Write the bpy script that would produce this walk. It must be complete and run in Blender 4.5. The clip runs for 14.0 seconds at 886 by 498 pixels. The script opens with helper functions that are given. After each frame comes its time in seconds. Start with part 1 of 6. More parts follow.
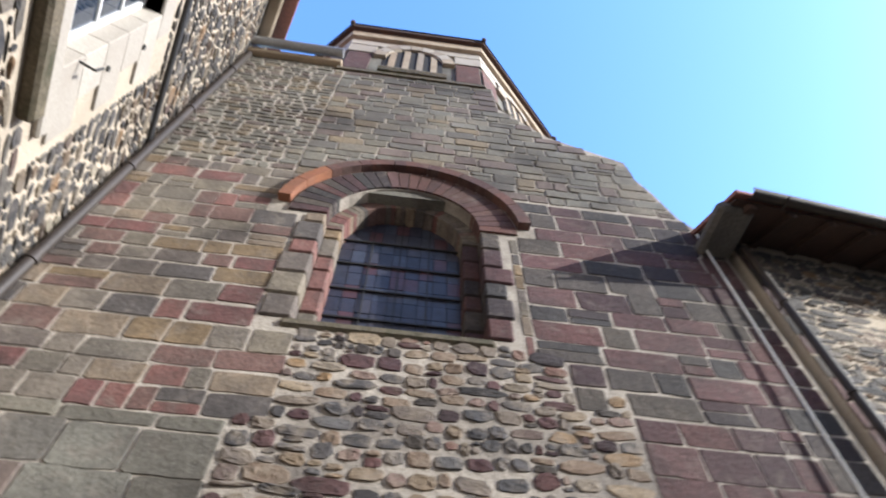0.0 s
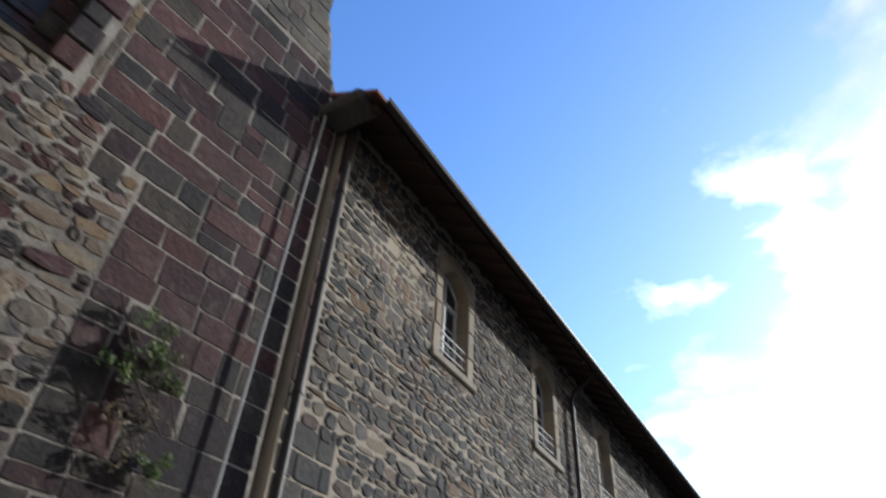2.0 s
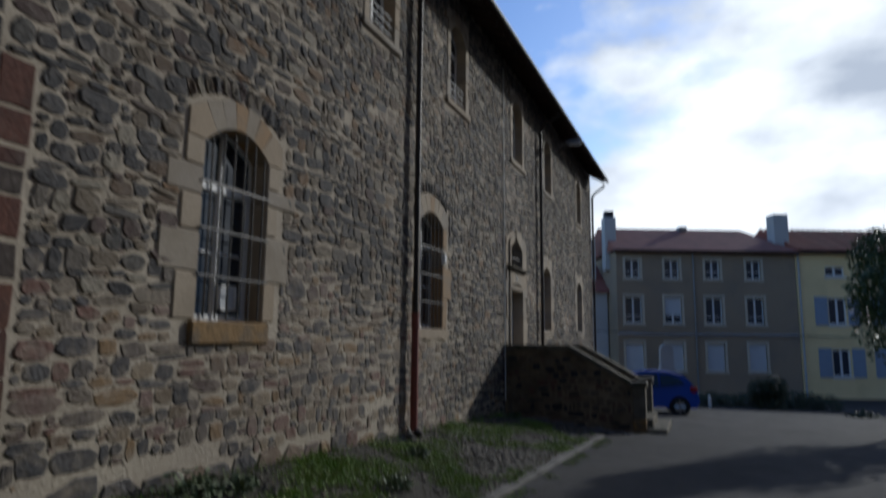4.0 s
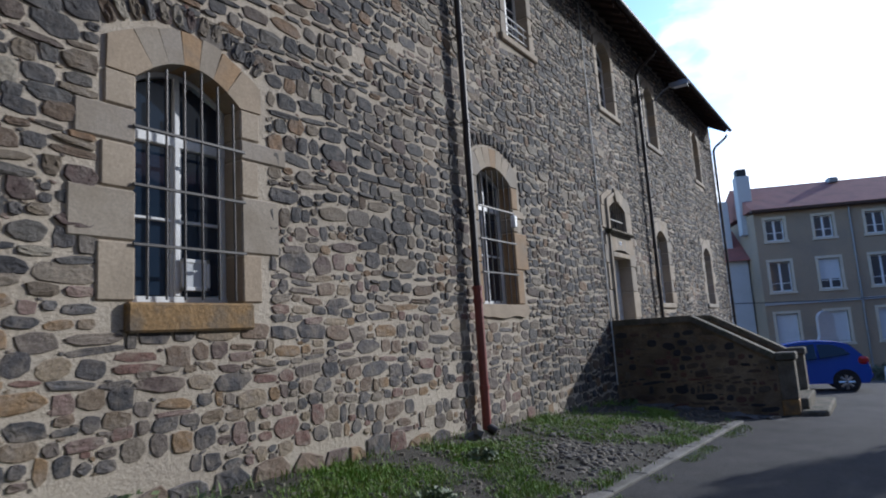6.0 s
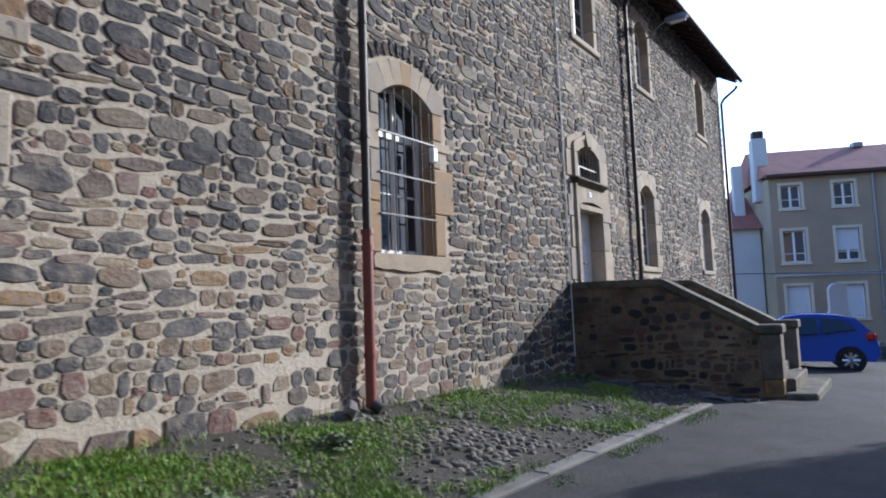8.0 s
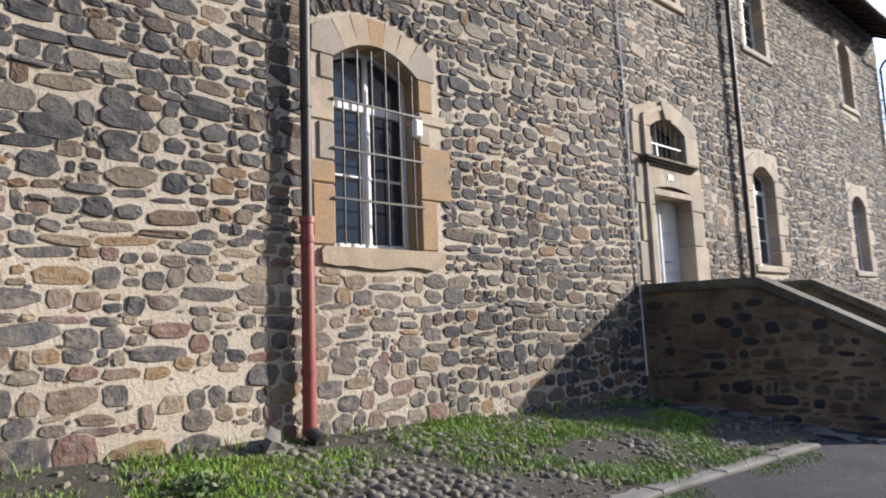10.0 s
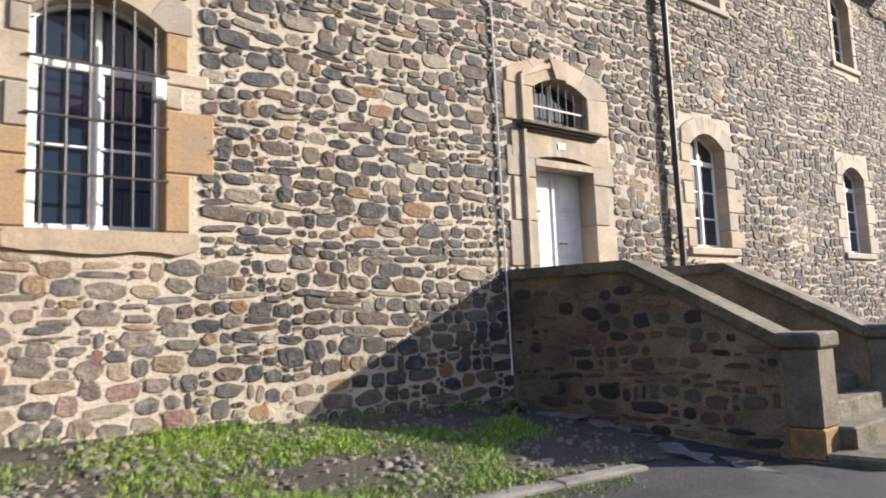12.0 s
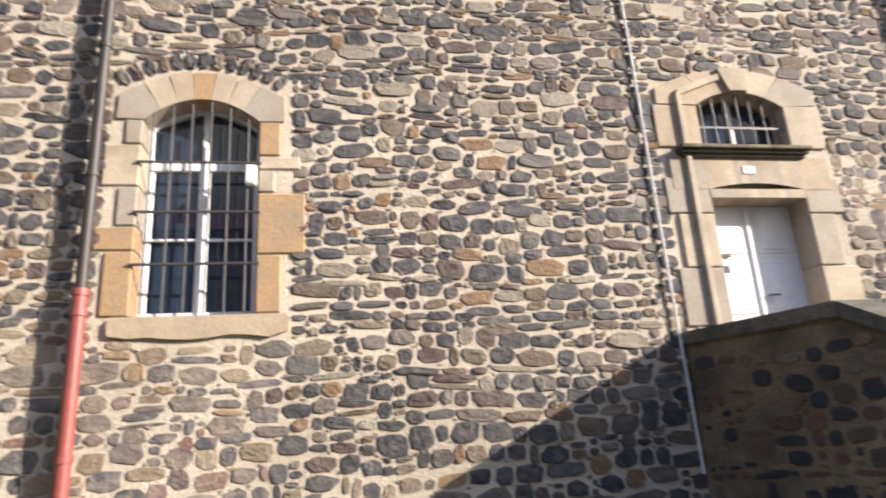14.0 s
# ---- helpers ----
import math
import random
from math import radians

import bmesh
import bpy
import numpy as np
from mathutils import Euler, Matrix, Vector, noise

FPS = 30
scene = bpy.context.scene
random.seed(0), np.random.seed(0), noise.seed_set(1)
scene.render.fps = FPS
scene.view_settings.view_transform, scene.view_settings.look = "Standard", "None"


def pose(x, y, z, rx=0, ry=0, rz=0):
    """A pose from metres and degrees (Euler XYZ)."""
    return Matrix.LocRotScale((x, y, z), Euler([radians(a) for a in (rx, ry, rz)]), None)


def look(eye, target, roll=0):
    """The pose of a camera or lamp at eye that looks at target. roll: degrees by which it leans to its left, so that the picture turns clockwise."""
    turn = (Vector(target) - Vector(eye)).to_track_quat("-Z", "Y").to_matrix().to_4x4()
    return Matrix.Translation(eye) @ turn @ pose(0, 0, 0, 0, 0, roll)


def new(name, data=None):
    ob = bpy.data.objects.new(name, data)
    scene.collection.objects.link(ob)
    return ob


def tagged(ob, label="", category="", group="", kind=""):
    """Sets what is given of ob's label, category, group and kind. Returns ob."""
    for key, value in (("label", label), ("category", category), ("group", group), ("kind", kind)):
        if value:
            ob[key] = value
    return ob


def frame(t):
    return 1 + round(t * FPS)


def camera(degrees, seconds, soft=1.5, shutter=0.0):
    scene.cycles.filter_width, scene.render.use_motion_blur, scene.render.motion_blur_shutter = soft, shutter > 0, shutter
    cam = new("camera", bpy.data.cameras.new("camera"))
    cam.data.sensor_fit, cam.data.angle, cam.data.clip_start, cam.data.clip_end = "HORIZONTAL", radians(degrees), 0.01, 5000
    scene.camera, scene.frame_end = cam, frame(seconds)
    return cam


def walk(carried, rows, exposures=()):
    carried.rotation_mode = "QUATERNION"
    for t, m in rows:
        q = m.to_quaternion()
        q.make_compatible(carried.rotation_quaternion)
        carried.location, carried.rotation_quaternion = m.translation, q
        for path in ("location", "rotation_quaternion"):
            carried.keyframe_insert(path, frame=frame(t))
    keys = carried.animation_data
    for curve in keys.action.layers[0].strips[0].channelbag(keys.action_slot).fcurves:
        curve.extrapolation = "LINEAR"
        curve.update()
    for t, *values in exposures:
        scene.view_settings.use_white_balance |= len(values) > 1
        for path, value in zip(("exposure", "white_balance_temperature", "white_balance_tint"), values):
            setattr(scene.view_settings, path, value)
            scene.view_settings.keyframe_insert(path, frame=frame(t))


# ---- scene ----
cam = camera(70.0, 14.0, 1.9, 0.5)
PATH = [
    (0, (-12.225, -3.147, 1.820), (-12.001, -2.135, 3.531), 0.9),
    (0.5, (-12.294, -3.514, 1.849), (-11.800, -2.478, 3.487), 0.9),
    (1, (-12.357, -3.805, 1.808), (-11.522, -2.822, 3.337), 1.2),
    (1.5, (-12.091, -4.068, 1.800), (-11.033, -3.165, 3.236), 3.6),
    (2, (-11.834, -4.201, 1.830), (-10.540, -3.378, 3.115), 3.6),
    (2.5, (-11.466, -4.245, 1.888), (-9.972, -3.464, 2.964), 1.9),
    (3, (-10.849, -4.381, 1.704), (-9.202, -3.625, 2.549), -0.4),
    (3.5, (-10.399, -4.494, 1.604), (-8.640, -3.757, 2.203), -0.3),
    (4, (-9.835, -4.632, 1.549), (-8.002, -3.883, 1.834), 0.6),
    (4.2, (-9.629, -4.667, 1.508), (-7.786, -3.905, 1.662), 0.4),
    (6.3, (-7.323, -4.730, 1.238), (-5.701, -3.598, 1.535), -3.4),
    (6.5, (-7.076, -4.747, 1.204), (-5.464, -3.600, 1.497), -3.1),
    (7, (-6.479, -4.804, 1.173), (-4.858, -3.663, 1.442), -2.1),
    (7.5, (-5.906, -4.822, 1.137), (-4.275, -3.688, 1.366), -2.2),
    (8, (-5.279, -4.946, 1.120), (-3.659, -3.786, 1.296), -2.0),
    (8.5, (-4.636, -4.997, 1.092), (-3.039, -3.802, 1.237), -1.7),
    (8.7, (-4.331, -5.019, 1.082), (-2.749, -3.802, 1.215), -2.0),
    (10.8, (-1.802, -5.566, 0.914), (-0.703, -3.916, 1.177), -0.9),
    (11, (-1.465, -5.672, 0.926), (-0.386, -4.004, 1.164), -0.6),
    (11.5, (-0.608, -6.195, 0.966), (0.560, -4.580, 1.132), -1.3),
    (12, (0.182, -6.235, 0.912), (1.335, -4.614, 1.116), -2.2),
    (12.5, (0.832, -6.158, 0.944), (1.831, -4.447, 1.213), -2.3),
    (13, (1.440, -6.052, 0.916), (2.249, -4.254, 1.255), -2.8),
    (13.5, (1.946, -5.963, 0.724), (2.558, -4.113, 1.173), -3.4),
    (14, (2.167, -5.912, 0.632), (2.507, -4.020, 1.185), -3.5),
]
EXPOSURES = [
    (0, 0.95, 6000, 10), (1, 0.65, 6000, 9), (1.5, 0.3, 5850, 8), (2, -0.2, 5800, 7), (2.5, -0.75, 5700, 6), (3, -1.2, 5800, 7), (3.5, -1.35, 5850, 7), (4.2, -1.35, 5850, 8),
    (6.3, -0.05, 5550, 11), (8.7, 0.5, 5650, 12), (10.8, 1.05, 6550, 13), (14, 1.35, 6700, 14),
]
walk(cam, [(t, look(eye, target, roll)) for t, eye, target, roll in PATH], EXPOSURES)

# ---- light ----
world = bpy.data.worlds.new("sky")
scene.world = world
world.use_nodes = True
wn, wl = world.node_tree.nodes, world.node_tree.links
wn.clear()
SUN_AZ, SUN_EL = radians(-27), radians(21)
w_out = wn.new("ShaderNodeOutputWorld")
w_sky = wn.new("ShaderNodeTexSky")
w_sky.sky_type, w_sky.sun_disc = "NISHITA", False
w_sky.sun_elevation, w_sky.sun_rotation = SUN_EL, radians(90) - SUN_AZ
w_sky.air_density, w_sky.dust_density = 1.0, 0.6
w_bg = wn.new("ShaderNodeBackground")
w_bg.inputs["Strength"].default_value = 0.15
w_cloud = wn.new("ShaderNodeBackground")
w_mix = wn.new("ShaderNodeMixShader")
w_co = wn.new("ShaderNodeTexCoord")
w_map = wn.new("ShaderNodeMapping")
w_map.inputs["Location"].default_value = (0.35, 0.15, 0.1)
w_map.inputs["Scale"].default_value = (1.0, 1.0, 2.2)
w_n1 = wn.new("ShaderNodeTexNoise")
w_n1.inputs["Scale"].default_value, w_n1.inputs["Detail"].default_value = 2.3, 10
w_n1.inputs["Roughness"].default_value = 0.55
w_n2 = wn.new("ShaderNodeTexNoise")
w_n2.inputs["Scale"].default_value, w_n2.inputs["Detail"].default_value = 3.5, 8
w_sep = wn.new("ShaderNodeSeparateXYZ")
w_low = wn.new("ShaderNodeMapRange")
w_low.inputs["From Min"].default_value, w_low.inputs["From Max"].default_value = 0.05, 0.7
w_low.inputs["To Min"].default_value, w_low.inputs["To Max"].default_value = 0.16, -0.16
w_add = wn.new("ShaderNodeMath")
w_ramp = wn.new("ShaderNodeValToRGB")
w_ramp.color_ramp.elements[0].position, w_ramp.color_ramp.elements[1].position = 0.50, 0.60
w_tone = wn.new("ShaderNodeValToRGB")
w_tone.color_ramp.elements[0].position, w_tone.color_ramp.elements[1].position = 0.40, 0.60
w_tone.color_ramp.elements[0].color, w_tone.color_ramp.elements[1].color = (0.46, 0.49, 0.55, 1), (1.0, 1.0, 1.0, 1)
w_cloud.inputs["Strength"].default_value = 1.7
wl.new(w_co.outputs["Generated"], w_map.inputs[0])
wl.new(w_map.outputs[0], w_n1.inputs["Vector"])
wl.new(w_map.outputs[0], w_n2.inputs["Vector"])
wl.new(w_co.outputs["Generated"], w_sep.inputs[0])
wl.new(w_sep.outputs["Z"], w_low.inputs["Value"])
w_east = wn.new("ShaderNodeMath")
w_east.operation = "MULTIPLY_ADD"
w_east.inputs[1].default_value = 0.42
wl.new(w_n1.outputs["Fac"], w_east.inputs[2])
wl.new(w_east.outputs[0], w_add.inputs[0])
wl.new(w_low.outputs[0], w_add.inputs[1])
wl.new(w_add.outputs[0], w_ramp.inputs[0])
wl.new(w_n2.outputs["Fac"], w_tone.inputs[0])
w_hue = wn.new("ShaderNodeHueSaturation")
w_hue.inputs["Hue"].default_value = 0.512
w_hue.inputs["Saturation"].default_value, w_hue.inputs["Value"].default_value = 1.25, 2.8
wl.new(w_sky.outputs[0], w_hue.inputs["Color"])
wl.new(w_hue.outputs[0], w_bg.inputs["Color"])
wl.new(w_tone.outputs[0], w_cloud.inputs["Color"])
w_dot = wn.new("ShaderNodeVectorMath")
w_dot.operation = "DOT_PRODUCT"
BANK_AZ, BANK_EL = radians(-8), radians(22)
w_dot.inputs[1].default_value = (math.cos(BANK_EL) * math.cos(BANK_AZ), math.cos(BANK_EL) * math.sin(BANK_AZ), math.sin(BANK_EL))
w_glow = wn.new("ShaderNodeMapRange")
w_glow.inputs["From Min"].default_value, w_glow.inputs["From Max"].default_value = 0.74, 0.96
w_glow.inputs["To Min"].default_value, w_glow.inputs["To Max"].default_value = 0.26, 2.9
wl.new(w_co.outputs["Generated"], w_dot.inputs[0])
wl.new(w_dot.outputs["Value"], w_glow.inputs["Value"])
w_side = wn.new("ShaderNodeVectorMath")
w_side.operation = "DOT_PRODUCT"
w_side.inputs[1].default_value = (0.30, -0.95, 0.0)
wl.new(w_co.outputs["Generated"], w_side.inputs[0])
wl.new(w_side.outputs["Value"], w_east.inputs[0])
wl.new(w_glow.outputs[0], w_cloud.inputs["Strength"])
wl.new(w_ramp.outputs[0], w_mix.inputs[0])
wl.new(w_bg.outputs[0], w_mix.inputs[1])
wl.new(w_cloud.outputs[0], w_mix.inputs[2])
wl.new(w_mix.outputs[0], w_out.inputs[0])

sun_data = bpy.data.lights.new("sun", "SUN")
sun_data.energy, sun_data.angle, sun_data.color = 5.0, radians(0.6), (1.0, 0.93, 0.82)
sun = new("sun", sun_data)
sun_dir = Vector((math.cos(SUN_EL) * math.cos(SUN_AZ), math.cos(SUN_EL) * math.sin(SUN_AZ), math.sin(SUN_EL)))
sun.matrix_world = look(sun_dir * 60, (0, 0, 0))


# ---- materials ----
def material(name, colours, rough=0.85, grain=60.0, grain_amount=0.25, stain=2.0, stain_amount=0.25, stain_colour=None,
             bump=0.3, metal=0.0, bump_size=None, grime=0.0, smear=0.0):
    """Colours are spread over pieces at random; grain and stains vary them at two scales."""
    m = bpy.data.materials.new(name)
    m.use_nodes = True
    n, l = m.node_tree.nodes, m.node_tree.links
    b = n["Principled BSDF"]
    b.inputs["Roughness"].default_value, b.inputs["Metallic"].default_value = rough, metal
    co = n.new("ShaderNodeTexCoord")
    ramp = n.new("ShaderNodeValToRGB")
    ramp.color_ramp.interpolation = "CONSTANT" if len(colours) > 2 else "LINEAR"
    while len(ramp.color_ramp.elements) < max(2, len(colours)):
        ramp.color_ramp.elements.new(0.5)
    for i, c in enumerate(colours if len(colours) > 1 else colours * 2):
        e = ramp.color_ramp.elements[i]
        e.position, e.color = i / max(2, len(colours)), (*c, 1)
    geo, info, add = n.new("ShaderNodeNewGeometry"), n.new("ShaderNodeObjectInfo"), n.new("ShaderNodeMath")
    wrap = n.new("ShaderNodeMath")
    wrap.operation = "FRACT"
    l.new(geo.outputs["Random Per Island"], add.inputs[0])
    l.new(info.outputs["Random"], add.inputs[1])
    l.new(add.outputs[0], wrap.inputs[0])
    l.new(wrap.outputs[0], ramp.inputs[0])
    g = n.new("ShaderNodeTexNoise")
    g.inputs["Scale"].default_value, g.inputs["Detail"].default_value = grain, 6
    g.inputs["Roughness"].default_value = 0.65
    s = n.new("ShaderNodeTexNoise")
    s.inputs["Scale"].default_value, s.inputs["Detail"].default_value = stain, 5
    pos = geo.outputs["Position"]
    l.new(pos, g.inputs["Vector"])
    l.new(pos, s.inputs["Vector"])
    gr = n.new("ShaderNodeMapRange")
    gr.inputs["From Min"].default_value, gr.inputs["From Max"].default_value = 0.3, 0.7
    gr.inputs["To Min"].default_value, gr.inputs["To Max"].default_value = 1 - grain_amount, 1 + grain_amount
    l.new(g.outputs["Fac"], gr.inputs["Value"])
    hsv = n.new("ShaderNodeHueSaturation")
    l.new(ramp.outputs[0], hsv.inputs["Color"])
    l.new(gr.outputs[0], hsv.inputs["Value"])
    mix = n.new("ShaderNodeMix")
    mix.data_type = "RGBA"
    sr = n.new("ShaderNodeMapRange")
    sr.inputs["From Min"].default_value, sr.inputs["From Max"].default_value = 0.45, 0.72
    sr.inputs["To Max"].default_value = stain_amount
    l.new(s.outputs["Fac"], sr.inputs["Value"])
    l.new(sr.outputs[0], mix.inputs["Factor"])
    l.new(hsv.outputs[0], mix.inputs["A"])
    mix.inputs["B"].default_value = (*(stain_colour or [c * 0.45 for c in colours[0]]), 1)
    colour = mix.outputs["Result"]
    if smear:
        sn, sm, pale = n.new("ShaderNodeTexNoise"), n.new("ShaderNodeMapRange"), n.new("ShaderNodeMix")
        sn.inputs["Scale"].default_value, sn.inputs["Detail"].default_value = 4.2, 9
        sn.inputs["Roughness"].default_value, sn.inputs["Distortion"].default_value = 0.72, 0.6
        l.new(pos, sn.inputs["Vector"])
        sm.inputs["From Min"].default_value, sm.inputs["From Max"].default_value = 0.54, 0.68
        sm.inputs["To Max"].default_value = smear
        l.new(sn.outputs["Fac"], sm.inputs["Value"])
        pale.data_type = "RGBA"
        pale.inputs["B"].default_value = (0.23, 0.195, 0.165, 1)
        l.new(sm.outputs[0], pale.inputs["Factor"])
        l.new(colour, pale.inputs["A"])
        colour = pale.outputs["Result"]
    if grime:
        gn, gm, dark = n.new("ShaderNodeTexNoise"), n.new("ShaderNodeMapRange"), n.new("ShaderNodeMix")
        gn.inputs["Scale"].default_value, gn.inputs["Detail"].default_value = 0.55, 7
        gn.inputs["Roughness"].default_value, gn.inputs["Distortion"].default_value = 0.6, 0.4
        l.new(pos, gn.inputs["Vector"])
        gm.inputs["From Min"].default_value, gm.inputs["From Max"].default_value = 0.42, 0.66
        gm.inputs["To Max"].default_value = grime
        l.new(gn.outputs["Fac"], gm.inputs["Value"])
        dark.data_type = "RGBA"
        dark.blend_type = "MULTIPLY"
        dark.inputs["B"].default_value = (0.30, 0.28, 0.28, 1)
        l.new(gm.outputs[0], dark.inputs["Factor"])
        l.new(colour, dark.inputs["A"])
        colour = dark.outputs["Result"]
    l.new(colour, b.inputs["Base Color"])
    if bump:
        bp = n.new("ShaderNodeBump")
        bp.inputs["Strength"].default_value, bp.inputs["Distance"].default_value = bump, 0.02
        h = n.new("ShaderNodeTexNoise")
        h.inputs["Scale"].default_value, h.inputs["Detail"].default_value = bump_size or grain * 0.6, 8
        l.new(pos, h.inputs["Vector"])
        h.inputs["Roughness"].default_value = 0.68
        l.new(h.outputs["Fac"], bp.inputs["Height"])
        l.new(bp.outputs[0], b.inputs["Normal"])
    return m


def glass(name, tint=(0.02, 0.025, 0.03), rough=0.03, ior=2.2):
    m = bpy.data.materials.new(name)
    m.use_nodes = True
    b = m.node_tree.nodes["Principled BSDF"]
    b.inputs["Base Color"].default_value = (*tint, 1)
    b.inputs["Roughness"].default_value = rough
    b.inputs["IOR"].default_value = ior
    b.inputs["Specular IOR Level"].default_value = 0.5
    n, l = m.node_tree.nodes, m.node_tree.links
    h, bp, ge = n.new("ShaderNodeTexNoise"), n.new("ShaderNodeBump"), n.new("ShaderNodeNewGeometry")
    h.inputs["Scale"].default_value = 3.0
    bp.inputs["Strength"].default_value, bp.inputs["Distance"].default_value = 0.12, 0.02
    l.new(ge.outputs["Position"], h.inputs["Vector"])
    l.new(h.outputs["Fac"], bp.inputs["Height"])
    l.new(bp.outputs[0], b.inputs["Normal"])
    return m


BASALT = [(0.045, 0.043, 0.047), (0.066, 0.062, 0.064), (0.105, 0.095, 0.085), (0.036, 0.036, 0.040), (0.170, 0.135, 0.095),
          (0.055, 0.053, 0.055), (0.125, 0.085, 0.055), (0.075, 0.072, 0.072), (0.210, 0.175, 0.130), (0.045, 0.044, 0.048),
          (0.095, 0.070, 0.055), (0.064, 0.060, 0.061), (0.190, 0.115, 0.060), (0.049, 0.047, 0.050), (0.140, 0.120, 0.100), (0.085, 0.055, 0.048),
          (0.058, 0.055, 0.057), (0.260, 0.230, 0.180), (0.038, 0.038, 0.042), (0.130, 0.100, 0.070), (0.053, 0.051, 0.053), (0.085, 0.080, 0.075)]
ASHLAR_RED = [(0.087, 0.040, 0.043), (0.112, 0.054, 0.055), (0.052, 0.025, 0.030), (0.074, 0.062, 0.055), (0.038, 0.028, 0.031),
              (0.125, 0.065, 0.064), (0.081, 0.067, 0.054), (0.067, 0.032, 0.036), (0.040, 0.037, 0.038), (0.101, 0.043, 0.041)]
ASHLAR_MIX = [(0.190, 0.163, 0.125), (0.148, 0.130, 0.107), (0.200, 0.096, 0.083), (0.222, 0.173, 0.125), (0.138, 0.115, 0.101),
              (0.158, 0.071, 0.066), (0.190, 0.163, 0.134), (0.094, 0.083, 0.079), (0.209, 0.149, 0.086), (0.152, 0.089, 0.076)]
ASHLAR_GREY = [(0.190, 0.175, 0.138), (0.155, 0.145, 0.120), (0.213, 0.190, 0.149), (0.172, 0.163, 0.136), (0.132, 0.122, 0.108), (0.213, 0.170, 0.113), (0.161, 0.124, 0.108), (0.178, 0.172, 0.147)]
SAND = [(0.36, 0.295, 0.22), (0.305, 0.26, 0.205), (0.39, 0.32, 0.235), (0.345, 0.27, 0.19), (0.285, 0.245, 0.20)]

M_STONE = material("basalt rubble", BASALT, 0.85, 45, 0.35, 9.0, 0.45, (0.20, 0.175, 0.15), 0.9, bump_size=24, grime=0.3, smear=0.35)
WARM = [(0.19, 0.135, 0.095), (0.085, 0.078, 0.078), (0.20, 0.15, 0.10), (0.14, 0.115, 0.098), (0.060, 0.058, 0.062), (0.20, 0.135, 0.115), (0.28, 0.22, 0.15), (0.105, 0.10, 0.10),
        (0.12, 0.085, 0.074), (0.16, 0.13, 0.105), (0.24, 0.155, 0.08), (0.072, 0.067, 0.07), (0.18, 0.10, 0.08), (0.21, 0.175, 0.135), (0.10, 0.09, 0.086)]
M_WARMSTONE = material("brown and ochre rubble", WARM, 0.87, 45, 0.35, 7.0, 0.7, (0.30, 0.25, 0.195), 0.8, bump_size=24, grime=0.3, smear=0.8)
M_MORTAR = material("lime mortar", [(0.48, 0.415, 0.33), (0.48, 0.415, 0.33)], 0.95, 55, 0.16, 0.9, 0.5, (0.32, 0.27, 0.21), 0.9, bump_size=20, grime=0.3)
M_MORTAR_CH = material("church mortar", [(0.42, 0.38, 0.33), (0.42, 0.38, 0.33)], 0.95, 50, 0.3, 1.8, 0.75, (0.085, 0.072, 0.066), 0.9, bump_size=20, grime=0.35)
M_RED = material("red ashlar", ASHLAR_RED, 0.88, 30, 0.4, 2.2, 0.6, (0.04, 0.033, 0.034), 0.9, bump_size=13, grime=0.8, smear=0.45)
M_CORNER = material("red corner ashlar", [(0.105, 0.040, 0.027), (0.082, 0.034, 0.026), (0.044, 0.033, 0.029), (0.094, 0.037, 0.026), (0.055, 0.041, 0.035), (0.118, 0.048, 0.031)], 0.88, 30, 0.4, 2.6, 0.6, (0.036, 0.03, 0.028), 0.9, bump_size=13, smear=0.25)
M_QUOIN = material("dark grey corner ashlar", [(0.07, 0.062, 0.055), (0.05, 0.047, 0.046), (0.095, 0.085, 0.072), (0.04, 0.038, 0.04)], 0.88, 30, 0.4, 2.6, 0.5, (0.10, 0.09, 0.075), 0.9, bump_size=13, smear=0.4)
M_MIX = material("mixed ashlar", ASHLAR_MIX, 0.88, 30, 0.35, 3.0, 0.6, (0.065, 0.056, 0.052), 0.8, bump_size=13, grime=0.9, smear=0.6)
M_GREY = material("grey ashlar", ASHLAR_GREY, 0.88, 30, 0.3, 2.0, 0.45, (0.085, 0.078, 0.07), 0.8, bump_size=13, grime=0.9, smear=0.5)
M_SAND = material("dressed sandstone", SAND, 0.85, 40, 0.2, 2.5, 0.7, (0.21, 0.17, 0.12), 0.3, bump_size=16)
M_PALE = material("pale limewashed stone", [(0.38, 0.35, 0.305), (0.34, 0.31, 0.27), (0.40, 0.37, 0.325)], 0.88, 40, 0.16, 2.5, 0.5, (0.30, 0.265, 0.225), 0.3, bump_size=16)
M_OCHRE = material("orange sandstone", [(0.33, 0.205, 0.098), (0.31, 0.20, 0.105)], 0.85, 35, 0.22, 3.2, 0.75, (0.22, 0.175, 0.125), 0.35, bump_size=16)
M_LICHEN = material("lichen-stained sill stone", [(0.25, 0.155, 0.065), (0.23, 0.145, 0.065)], 0.9, 30, 0.35, 4.5, 1.0, (0.12, 0.105, 0.085), 0.8)
M_REDBRICK = material("dull red brick", [(0.125, 0.054, 0.042), (0.09, 0.042, 0.038), (0.105, 0.055, 0.045)], 0.85, 40, 0.35, 3.0, 0.6, (0.06, 0.036, 0.034), 0.6, grime=0.6, smear=0.4)
M_DARKSTONE = material("blackened stone", [(0.10, 0.095, 0.085), (0.12, 0.11, 0.10)], 0.9, 30, 0.3, 4.0, 0.5, (0.05, 0.05, 0.045), 0.6)
M_HOOD = material("orange terracotta", [(0.27, 0.105, 0.05), (0.24, 0.095, 0.05)], 0.85, 40, 0.25, 3.0, 0.5, (0.15, 0.075, 0.05), 0.4)
